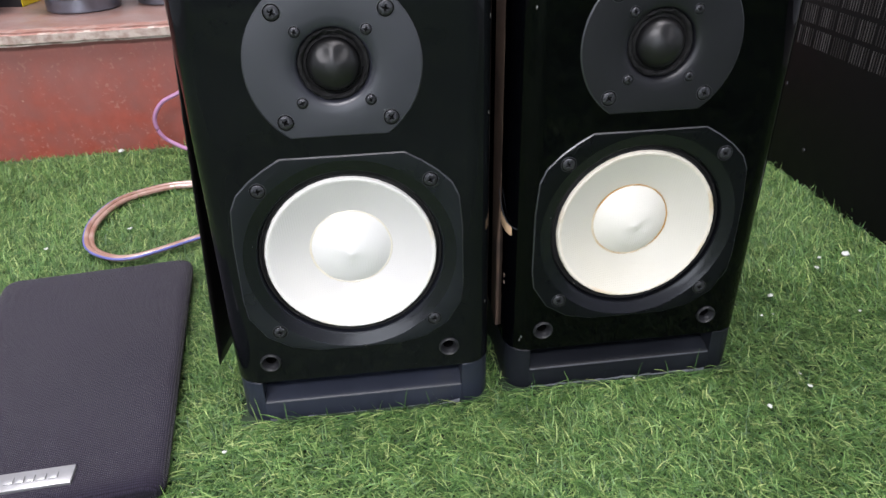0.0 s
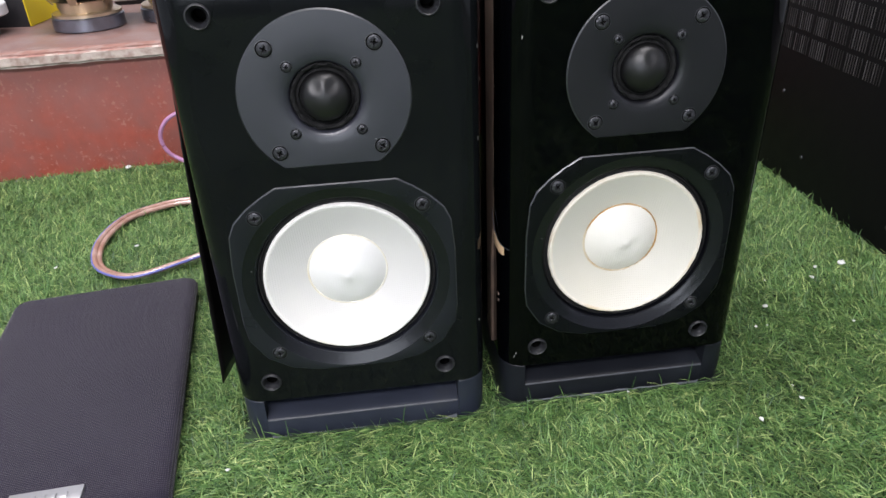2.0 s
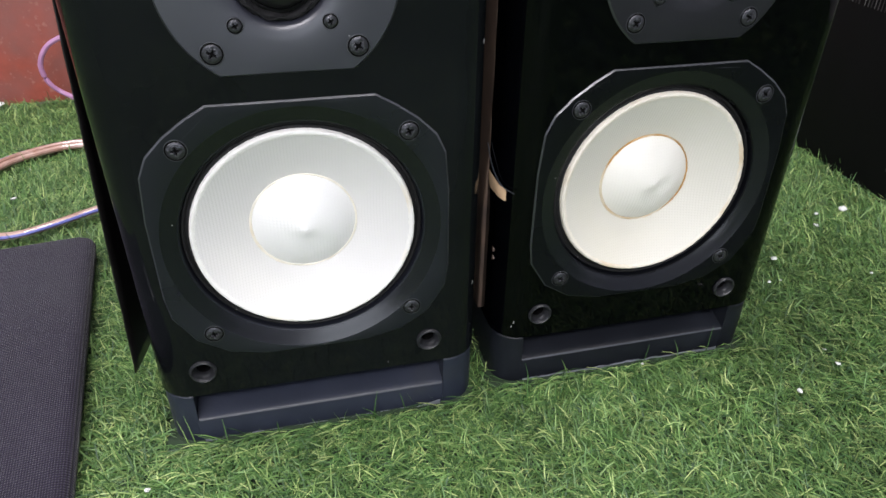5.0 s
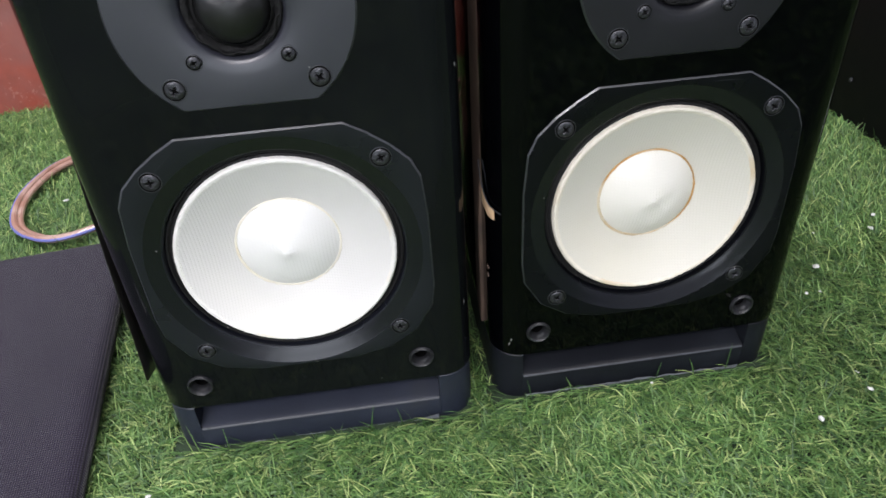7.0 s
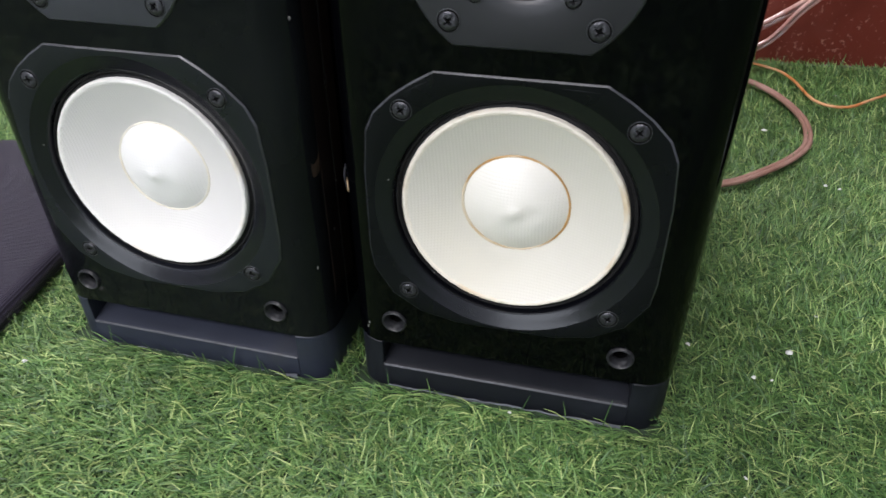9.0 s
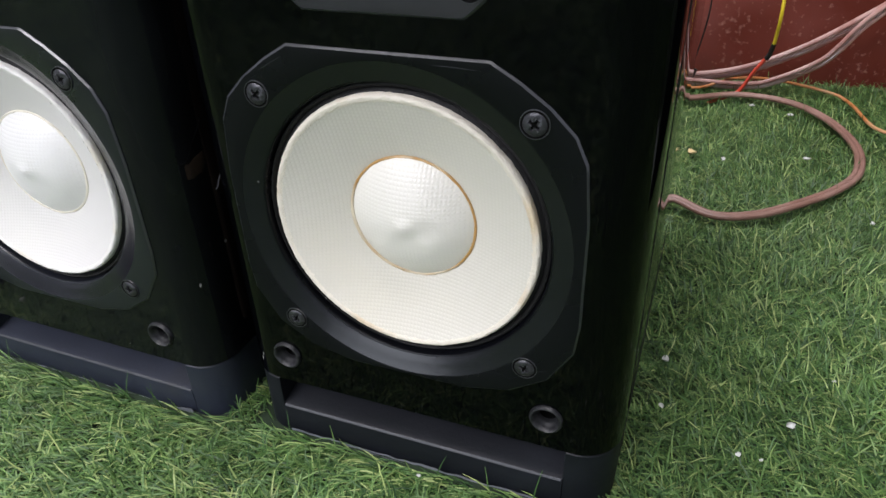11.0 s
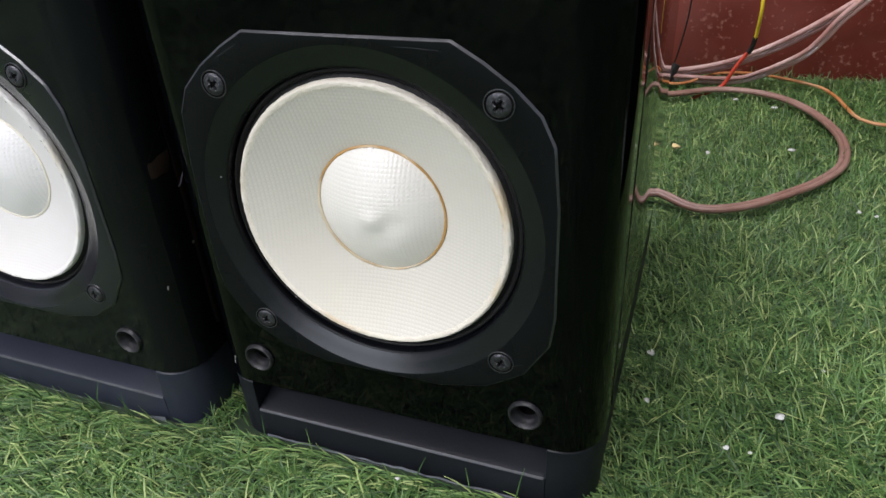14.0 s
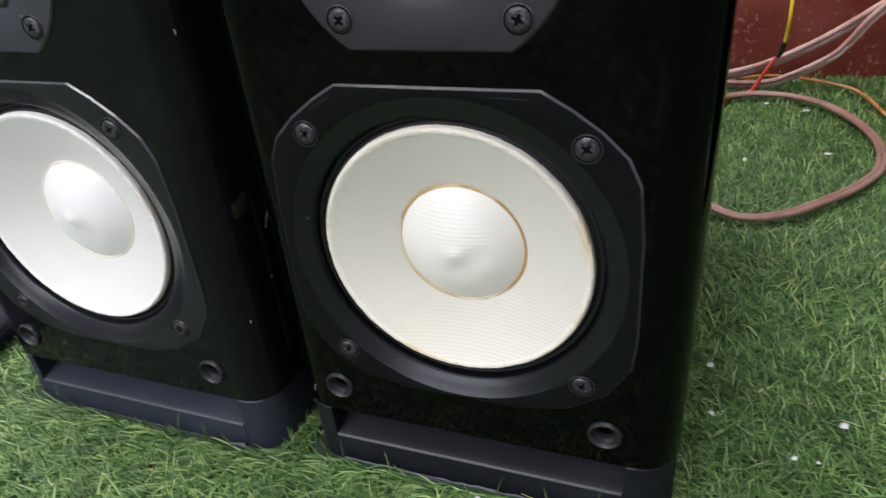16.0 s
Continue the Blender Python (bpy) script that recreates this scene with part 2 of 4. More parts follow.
def red_layer(value, lo, hi, colour, amount):
    """Lays a colour over the red paint where value rises from lo to hi."""
    r = rn.nodes.new("ShaderNodeMapRange")
    r.inputs["From Min"].default_value, r.inputs["From Max"].default_value = lo, hi
    r.inputs["To Max"].default_value = amount
    rn.links.new(value, r.inputs["Value"])
    mx = rn.nodes.new("ShaderNodeMix")
    mx.data_type = "RGBA"
    mx.inputs[7].default_value = (*colour, 1)
    rn.links.new(r.outputs[0], mx.inputs[0])
    rn.links.new(red_bsdf.inputs["Base Color"].links[0].from_socket, mx.inputs[6])
    rn.links.new(mx.outputs[2], red_bsdf.inputs["Base Color"])


# paler and pinker towards the top, pale specks and smears all over
red_layer(math_node(rn, "ADD", red_sp.outputs[2], math_node(rn, "MULTIPLY", red_noise(14, 4), 0.16)), 0.09, 0.27, (0.262, 0.120, 0.108), 0.72)
red_layer(math_node(rn, "ADD", red_sp.outputs[0], math_node(rn, "MULTIPLY", red_noise(9, 2), 0.5)), 0.35, 0.75, (0.105, 0.018, 0.010), 1.0)
red_layer(math_node(rn, "ADD", red_noise(150, 4), math_node(rn, "MULTIPLY", red_noise(24, 2), 0.4)), 0.80, 0.93, (0.37, 0.19, 0.150), 0.5)
red_layer(math_node(rn, "ADD", red_noise(85, 2), math_node(rn, "MULTIPLY", red_noise(11, 2), 0.3)), 0.89, 0.94, (0.46, 0.30, 0.235), 0.5)
SLAB = material("worn_slab_top", (0.205, 0.120, 0.104), 0.5, bump=0.4, bump_scale=150, vary=0.35, scale=70, second=(0.225, 0.160, 0.148), mix_scale=22, mix_lo=0.40, mix_hi=0.66)
SLAB_EDGE = material("chipped_slab_edge", (0.31, 0.225, 0.19), 0.75, bump=1.0, bump_scale=170, vary=0.4, scale=120, second=(0.46, 0.39, 0.345), mix_scale=60, mix_lo=0.40, mix_hi=0.58)
SLAB_RED = material("faded_red_slab_paint", (0.265, 0.135, 0.108), 0.65, bump=0.7, bump_scale=160, vary=0.35, scale=90, second=(0.33, 0.225, 0.195), mix_scale=60, mix_lo=0.46, mix_hi=0.66)
MORTAR = material("mortar", (0.14, 0.13, 0.11), 0.9, bump=0.6, bump_scale=150, vary=0.3, scale=60)
CASE = material("black_steel_case", (0.0040, 0.0040, 0.0044), 0.5, spec=0.10, bump=0.05, bump_scale=900, vary=0.2)
# light slots of random brightness paint the uneven glints along their edges
SLOT = material("vent_slot_glint", (0.075, 0.072, 0.072), 0.5, vary=0.7, scale=60)
oi = SLOT.node_tree.nodes.new("ShaderNodeObjectInfo")
sr = SLOT.node_tree.nodes.new("ShaderNodeValToRGB")
sr.color_ramp.elements[0].color, sr.color_ramp.elements[1].color = (0.012, 0.011, 0.011, 1), (0.062, 0.059, 0.059, 1)
sr.color_ramp.elements[0].position = 0.3
SLOT.node_tree.links.new(oi.outputs["Random"], sr.inputs[0])
SLOT.node_tree.links.new(sr.outputs[0], SLOT.node_tree.nodes["Principled BSDF"].inputs["Base Color"])
FRONT = material("champagne_front_panel", (0.42, 0.42, 0.38), 0.3, metal=0.9, vary=0.05)
PAPER = material("white_label_paper", (0.72, 0.73, 0.75), 0.7, vary=0.04)
BACKING = material("turf_backing", (0.010, 0.024, 0.008), 0.95, bump=0.5, vary=0.4, scale=120)
CONCRETE = material("concrete_floor", (0.10, 0.095, 0.09), 0.8, bump=0.2, vary=0.2, scale=15)
WALLPAINT = material("room_wall_paint", (0.48, 0.51, 0.56), 0.8, bump=0.1, vary=0.08, scale=4)
CEILPAINT = material("ceiling_paint", (0.7, 0.7, 0.68), 0.9, bump=0.1, vary=0.05, scale=4)
FOAM = material("white_foam_crumb", (0.48, 0.49, 0.47), 0.7, vary=0.1, scale=300)
HUSK = material("tan_crumb", (0.62, 0.48, 0.24), 0.8, vary=0.2, scale=300)
PVC_COPPER = material("copper_in_clear_pvc", (0.27, 0.15, 0.115), 0.3, vary=0.25, scale=50, second=(0.38, 0.26, 0.22), mix_scale=40, coat=0.5)
PVC_BROWN = material("aged_pvc", (0.225, 0.122, 0.094), 0.45, vary=0.35, scale=90, second=(0.30, 0.185, 0.150), mix_scale=20)
PVC_ROSE = material("dull_rose_pvc", (0.33, 0.165, 0.140), 0.34, vary=0.35, scale=110, second=(0.47, 0.30, 0.27), mix_scale=34, coat=0.5)
PVC_PINK = material("clear_pink_pvc", (0.52, 0.31, 0.275), 0.20, vary=0.25, scale=60, second=(0.66, 0.50, 0.475), mix_scale=25, coat=0.8)
PVC_BLUE = material("blue_stripe_pvc", (0.11, 0.12, 0.34), 0.35, vary=0.2)
PVC_MAUVE = material("mauve_pvc", (0.34, 0.17, 0.30), 0.3, vary=0.2, coat=0.5)
PVC_ORANGE = material("orange_pvc", (0.46, 0.17, 0.055), 0.4, vary=0.25, scale=60, second=(0.54, 0.31, 0.16), mix_scale=25)
PVC_YELLOW = material("yellow_pvc", (0.68, 0.52, 0.03), 0.35, vary=0.1)
PVC_RED = material("red_pvc", (0.62, 0.07, 0.04), 0.35, vary=0.1)
PVC_BLACK = material("black_pvc", (0.01, 0.01, 0.01), 0.4, vary=0.2)
PVC_DARK = material("dark_brown_pvc", (0.06, 0.03, 0.02), 0.4, vary=0.3)
FERRITE = material("grey_ferrite_magnet", (0.20, 0.21, 0.25), 0.30, vary=0.3, scale=60, metal=0.85)
ZINC = material("yellow_zinc_steel", (0.58, 0.47, 0.34), 0.33, metal=0.85, vary=0.3, scale=40)
PALE_RIM = material("pale_zinc_rim", (0.62, 0.56, 0.49), 0.42, metal=0.5, vary=0.25, scale=60)
CARD_YELLOW = material("yellow_carton", (0.78, 0.60, 0.01), 0.5, vary=0.05)
CARD_DARK = material("dark_carton", (0.015, 0.015, 0.018), 0.45, vary=0.1)
CARD_GREY = material("grey_carton", (0.55, 0.56, 0.58), 0.5, vary=0.05)

GRASS = bpy.data.materials.new("plastic_grass")
GRASS.use_nodes = True
nt = GRASS.node_tree
bs = nt.nodes["Principled BSDF"]
bs.inputs["Roughness"].default_value = 0.48
bs.inputs["Specular IOR Level"].default_value = 0.34
geo = nt.nodes.new("ShaderNodeNewGeometry")
ramp = nt.nodes.new("ShaderNodeValToRGB")
ramp.color_ramp.elements[0].position, ramp.color_ramp.elements[0].color = 0.0, (0.019, 0.050, 0.017, 1)
ramp.color_ramp.elements[1].position, ramp.color_ramp.elements[1].color = 1.0, (0.285, 0.350, 0.130, 1)
for pos, col in ((0.3, (0.050, 0.110, 0.030, 1)), (0.6, (0.080, 0.158, 0.043, 1)), (0.85, (0.144, 0.227, 0.068, 1))):
    e = ramp.color_ramp.elements.new(pos)
    e.color = col
nt.links.new(geo.outputs["Random Per Island"], ramp.inputs[0])
pn = nt.nodes.new("ShaderNodeTexNoise")
pn.inputs["Scale"].default_value, pn.inputs["Detail"].default_value = 7, 3
tc = nt.nodes.new("ShaderNodeTexCoord")
nt.links.new(tc.outputs["Object"], pn.inputs["Vector"])
pr = nt.nodes.new("ShaderNodeMapRange")
pr.inputs["From Min"].default_value, pr.inputs["From Max"].default_value = 0.35, 0.65
pr.inputs["To Min"].default_value, pr.inputs["To Max"].default_value = 0.90, 1.17
nt.links.new(pn.outputs["Fac"], pr.inputs["Value"])
pn2 = nt.nodes.new("ShaderNodeTexNoise")
pn2.inputs["Scale"].default_value, pn2.inputs["Detail"].default_value = 42, 2
nt.links.new(tc.outputs["Object"], pn2.inputs["Vector"])
pr2 = nt.nodes.new("ShaderNodeMapRange")
pr2.inputs["From Min"].default_value, pr2.inputs["From Max"].default_value = 0.35, 0.65
pr2.inputs["To Min"].default_value, pr2.inputs["To Max"].default_value = 0.84, 1.20
nt.links.new(pn2.outputs["Fac"], pr2.inputs["Value"])
hs = nt.nodes.new("ShaderNodeHueSaturation")
nt.links.new(math_node(nt, "MULTIPLY", pr.outputs[0], pr2.outputs[0]), hs.inputs["Value"])
nt.links.new(ramp.outputs[0], hs.inputs["Color"])
nt.links.new(hs.outputs[0], bs.inputs["Base Color"])


# ---- mesh helpers ----
def finish(name, bm, mat, smooth=30, recalc=True):
    me = bpy.data.meshes.new(name)
    if recalc:
        bmesh.ops.recalc_face_normals(bm, faces=bm.faces)
    bm.to_mesh(me)
    bm.free()
    me.materials.append(mat)
    if smooth:
        for p in me.polygons:
            p.use_smooth = True
        me.set_sharp_from_angle(angle=radians(smooth))
    return me


def part(name, bm, mat, parent=None, label="", smooth=30, recalc=True):
    """One mesh object from a bmesh, under a thing or a part."""
    ob = new(name, finish(name, bm, mat, smooth, recalc))
    ob.parent = parent
    return tagged(ob, label)


def thing(name, label, category, m=None, group=""):
    ob = new(name)
    ob.empty_display_size = 0.05
    if m:
        ob.matrix_basis = m
    return tagged(ob, label, category, group)


def skin(rings, closed=True, cap_start=False, cap_end=False):
    """A bmesh skinned over rings of equal length."""
    bm = bmesh.new()
    vs = [[bm.verts.new(p) for p in r] for r in rings]
    n = len(vs[0])
    for a, b in zip(vs, vs[1:]):
        for i in range(n if closed else n - 1):
            j = (i + 1) % n
            bm.faces.new((a[i], a[j], b[j], b[i]))
    if cap_start:
        bm.faces.new(vs[0])
    if cap_end:
        bm.faces.new(vs[-1][::-1])
    return bm


def lathe(profile, n=64, cx=0.0, cz=0.0, cap=False):
    """Rings round the y axis through (cx, cz); profile rows are (radius, y)."""
    rings = [[(cx + r * math.cos(2 * math.pi * i / n), y, cz + r * math.sin(2 * math.pi * i / n)) for i in range(n)] for r, y in profile]
    return skin(rings, cap_end=cap)


def box(x0, x1, y0, y1, z0, z1, bevel=0.0, segs=2):
    bm = bmesh.new()
    bmesh.ops.create_cube(bm, size=1)
    bmesh.ops.scale(bm, vec=(x1 - x0, y1 - y0, z1 - z0), verts=bm.verts)
    bmesh.ops.translate(bm, vec=((x0 + x1) / 2, (y0 + y1) / 2, (z0 + z1) / 2), verts=bm.verts)
    if bevel:
        bmesh.ops.bevel(bm, geom=bm.edges[:], offset=bevel, segments=segs, affect="EDGES", profile=0.5)
    return bm


def prism(outline, z0, z1, bevel=0.0):
    """An upright prism over a plan outline, with a small bevel at top and bottom."""
    def inset(d):
        c = Vector((sum(p[0] for p in outline) / len(outline), sum(p[1] for p in outline) / len(outline)))
        out = []
        for i, p in enumerate(outline):
            a, b = Vector(outline[i - 1]), Vector(outline[(i + 1) % len(outline)])
            t = (b - a).normalized()
            nrm = Vector((-t.y, t.x))
            if nrm.dot(c - Vector(p)) < 0:
                nrm = -nrm
            out.append(Vector(p) + nrm * d)
        return out
    rows = [(bevel, z0), (0, z0 + bevel), (0, z1 - bevel), (bevel, z1)] if bevel else [(0, z0), (0, z1)]
    return skin([[(p[0], p[1], z) for p in inset(d)] for d, z in rows], cap_start=True, cap_end=True)


def rounded_rect(x0, x1, y0, y1, r, n=8, corners=(1, 1, 1, 1)):
    """A plan outline; corners: radius factors at (x0,y0), (x1,y0), (x1,y1), (x0,y1)."""
    pts = []
    for k, (cx, cy, a0) in enumerate(((x0, y0, 180), (x1, y0, 270), (x1, y1, 0), (x0, y1, 90))):
        rr = max(r * corners[k], 0.0005)
        ox, oy = cx + (rr if cx == x0 else -rr), cy + (rr if cy == y0 else -rr)
        for i in range(n + 1):
            a = radians(a0 + 90 * i / n)
            pts.append((ox + rr * math.cos(a), oy + rr * math.sin(a)))
    return pts


def spline(points, per=10):
    """A smooth run through the given places (Catmull-Rom)."""
    p = [Vector(q) for q in points]
    p = [p[0] * 2 - p[1]] + p + [p[-1] * 2 - p[-2]]
    out = []
    for a, b, c, d in zip(p, p[1:], p[2:], p[3:]):
        for i in range(per):
            t = i / per
            out.append(0.5 * (2 * b + (c - a) * t + (2 * a - 5 * b + 4 * c - d) * t * t + (3 * b - a - 3 * c + d) * t ** 3))
    return out + [p[-2]]


def tube(path, r, n=10, side=0.0, lift=0.0):
    """A round tube along a run of places, shifted sideways by side and up by lift."""
    rings = []
    for i, p in enumerate(path):
        t = (path[min(i + 1, len(path) - 1)] - path[max(i - 1, 0)]).normalized()
        s = t.cross(Vector((0, 0, 1)))
        if s.length < 0.3 and rings:
            s = last - t * last.dot(t)
        s = s.normalized() if s.length > 1e-4 else Vector((1, 0, 0))
        last = s
        u = s.cross(t)
        c = p + s * side + u * lift
        rings.append([c + (s * math.cos(2 * math.pi * k / n) + u * math.sin(2 * math.pi * k / n)) * r for k in range(n)])
    return skin(rings, cap_start=True, cap_end=True)


# ---- the room ----
def wall(name, x0, x1, y0, y1, z0, z1, mat, label, cat="wall"):
    ob = new(name, finish(name, box(x0, x1, y0, y1, z0, z1), mat, 0))
    return tagged(ob, label, cat, kind="structure")


wall("floor", -1.9, 1.9, -1.7, 2.3, -0.10, -0.016, CONCRETE, "grey concrete floor under the artificial turf", "floor")
# walls, doorway and ceiling are unseen, added to close the room and bounce light
bm = box(-2.0, -0.95, -1.8, -1.7, -0.1, 2.5)
for piece in (box(0.10, 2.0, -1.8, -1.7, -0.1, 2.5), box(-0.95, 0.10, -1.8, -1.7, 2.0, 2.5)):
    tmp = bpy.data.meshes.new("wall_piece")
    piece.to_mesh(tmp)
    piece.free()
    bm.from_mesh(tmp)
    bpy.data.meshes.remove(tmp)
tagged(new("wall_south", finish("wall_south", bm, WALLPAINT, 0)), "plain pale blue-grey painted wall, unseen, with an assumed doorway", "wall", kind="structure")
wall("wall_north", -2.0, 2.0, 2.3, 2.4, -0.1, 2.5, WALLPAINT, "plain pale blue-grey painted wall behind the ledge")
wall("wall_west", -2.0, -1.9, -1.7, 2.3, -0.1, 2.5, WALLPAINT, "plain pale blue-grey painted side wall")
wall("wall_east", 1.9, 2.0, -1.7, 2.3, -0.1, 2.5, WALLPAINT, "plain pale blue-grey painted side wall")
wall("ceiling", -2.0, 2.0, -1.8, 2.4, 2.5, 2.6, CEILPAINT, "white painted ceiling", "ceiling")

# the raised ledge: red painted riser, stone slab on top, mortar at its foot
LEDGE = pose(0.0, 1.127, 0, 0, 0, 4.0)
ledge = thing("ledge", "low red oxide painted masonry ledge with a worn stone slab on top", "ledge", LEDGE)
tagged(ledge, kind="structure")
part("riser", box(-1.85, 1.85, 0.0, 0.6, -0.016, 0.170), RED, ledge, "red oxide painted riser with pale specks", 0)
bm = box(-1.85, 1.85, -0.014, 0.012, 0.1705, 0.190)
bmesh.ops.subdivide_edges(bm, edges=[e for e in bm.edges if abs(e.verts[0].co.x - e.verts[1].co.x) > 1], cuts=420)
bmesh.ops.bevel(bm, geom=[e for e in bm.edges if all(v.co.y < -0.0139 for v in e.verts) and abs(e.verts[0].co.z - e.verts[1].co.z) < 1e-5], offset=0.0042, segments=3, affect="EDGES")
for v in bm.verts:
    if v.co.y < 0:
        v.co.y += 0.0012 * noise.noise(v.co * 30) + 0.0016 * noise.noise(v.co * 160)
        v.co.z += 0.0005 * noise.noise(v.co * 45) + 0.0008 * noise.noise(v.co * 170)
edge = part("slab_edge", bm, SLAB_EDGE, ledge, "chipped pale stone edge with faded red paint above")
edge.data.materials.append(SLAB_RED)
for p in edge.data.polygons:
    if p.center.z > 0.1845 + 0.0040 * noise.noise(p.center * 38) + 0.0020 * noise.noise(p.center * 130) or p.center.y > -0.006:
        p.material_index = 1
part("slab_top", box(-1.85, 1.85, 0.0122, 0.6, 0.1705, 0.190), SLAB, ledge, "dull reddish stone top", 0)
bm = box(-1.85, 1.85, -0.008, 0.002, -0.016, -0.004)
bmesh.ops.subdivide_edges(bm, edges=[e for e in bm.edges if abs(e.verts[0].co.x - e.verts[1].co.x) > 1], cuts=300)
for v in bm.verts:
    if v.co.y < 0 or v.co.z > -0.005:
        v.co.y += 0.004 * noise.noise(v.co * 40)
        v.co.z += 0.003 * noise.noise(v.co * 60)
part("mortar_fillet", bm, MORTAR, ledge, "rough grey mortar along the foot")


# ---- loudspeakers ----
LX, RX, FACE, SEAM, BACK, BOTTOM, TOP = -0.1005, 0.1055, 0.0012, 0.040, 0.275, 0.0345, 0.366


def polar_plate(radius, corners, inner, n=96):
    """A plate round the y axis whose outer outline is radius(angle); inner: further rings (radius, y) towards the middle."""
    ang = sorted(set([round(2 * math.pi * i / n, 6) for i in range(n)] + [round(c % (2 * math.pi), 6) for c in corners]))
    def ring(f, y):
        return [(f(a) * math.cos(a), y, f(a) * math.sin(a)) for a in ang]
    rings = [ring(radius, 0.006), ring(radius, 0.0008), ring(lambda a: radius(a) - 0.0009, 0.0)]
    rings += [ring(lambda a, q=r: q, y) for r, y in inner]
    return skin(rings)


def glint_edge(ob, reach):
    """The narrow bevel round a plate, in a paler, shinier plastic that paints its glint."""
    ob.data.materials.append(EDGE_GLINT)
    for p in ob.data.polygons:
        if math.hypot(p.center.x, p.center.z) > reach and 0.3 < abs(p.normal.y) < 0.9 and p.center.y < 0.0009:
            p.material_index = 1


def polygon_radius(pts):
    """Distance from the middle to a convex outline, by angle."""
    def f(a):
        d = Vector((math.cos(a), math.sin(a)))
        best = 1e9
        for p, q in zip(pts, pts[1:] + pts[:1]):
            p, e = Vector(p), Vector(q) - Vector(p)
            den = d.x * e.y - d.y * e.x
            if abs(den) < 1e-12:
                continue
            t = (p.x * e.y - p.y * e.x) / den
            s = (p.x * d.y - p.y * d.x) / den
            if t > 0 and -1e-6 <= s <= 1 + 1e-6:
                best = min(best, t)
        return best
    return f


def screw_mesh(name, r):
    """A pan head with a cross recess, facing -y."""
    n, rings = 32, 9
    rows = []
    for k in range(rings):
        q = r * (1 - k / rings)
        row = []
        for i in range(n):
            a = 2 * math.pi * i / n
            x, z = q * math.cos(a), q * math.sin(a)
            y = -0.0009 * (1 - (q / r) ** 4) - 0.0002
            w, l = r * 0.125, r * 0.52
            if (abs(x) < w and abs(z) < l) or (abs(z) < w and abs(x) < l):
                y = -0.00015
            row.append((x, y, z))
        rows.append(row)
    def ring(q, y):
        return [(q * r * math.cos(2 * math.pi * i / n), y, q * r * math.sin(2 * math.pi * i / n)) for i in range(n)]
    bm = skin([ring(1.26, 0.0003), ring(1.24, -0.0003), ring(1.19, -0.00032), ring(1.17, -0.00008), ring(1.02, -0.00008)] + rows, cap_end=True)
    me = finish(name, bm, SCREW, 40)
    me.materials.append(HOLE_SHADE)
    me.materials.append(EDGE_GLINT)
    # ring and cross recess get a painted shade, the rim a painted glint
    for p in me.polygons:
        q = math.hypot(p.center.x, p.center.z) / r
        sunk = q < 0.7 and p.center.y > -0.0004
        p.material_index = 2 if q > 1.165 else 1 if q > 1.0 or sunk else 0
    return me


WOOFER_SCREW = screw_mesh("screw", 0.0047)
TWEETER_SCREW = screw_mesh("screw", 0.0046)
SMALL_SCREW = screw_mesh("screw", 0.0031)


def baffle_bm():
    """The front baffle, its flat face pierced for both drivers and the four grille sockets."""
    bm = prism(rounded_rect(LX, RX, FACE, SEAM, 0.0205, 14, (1, 1, 0, 0)), BOTTOM, TOP, 0.0015)
    bmesh.ops.recalc_face_normals(bm, faces=bm.faces)
    bm.normal_update()
    face = max((f for f in bm.faces if all(abs(v.co.y - FACE) < 1e-4 for v in f.verts)), key=lambda f: f.calc_area())
    if face.normal.y > 0:
        bmesh.ops.reverse_faces(bm, faces=bm.faces[:])
    edges = list(face.edges)
    bmesh.ops.delete(bm, geom=[face], context="FACES_ONLY")
    for r, x, z, n in ((0.0788, 0, 0.143, 72), (0.0450, 0, 0.285, 48), (0.0070, -0.0708, 0.0552, 20), (0.0070, 0.0708, 0.0552, 20), (0.0070, -0.0708, 0.341, 20), (0.0070, 0.0708, 0.341, 20)):
        ring = [bm.verts.new((x + r * math.cos(2 * math.pi * i / n), FACE, z + r * math.sin(2 * math.pi * i / n))) for i in range(n)]
        deep = [bm.verts.new((v.co.x, FACE + 0.026, v.co.z)) for v in ring]
        for i in range(n):
            edges.append(bm.edges.new((ring[i], ring[(i + 1) % n])))
            bm.faces.new((ring[i], ring[(i + 1) % n], deep[(i + 1) % n], deep[i]))
    before = set(bm.faces)
    bmesh.ops.triangle_fill(bm, edges=edges, use_beauty=True, normal=(0, -1, 0))
    bm.normal_update()
    for f in bm.faces:
        if f not in before and f.normal.y > 0:
            f.normal_flip()
    return bm


def put_mesh(name, me, parent, x, y, z, turn=0.0, label=""):
    ob = new(name, me)
    ob.parent = parent
    ob.matrix_basis = pose(x, y, z, 0, turn, 0)
    return tagged(ob, label)


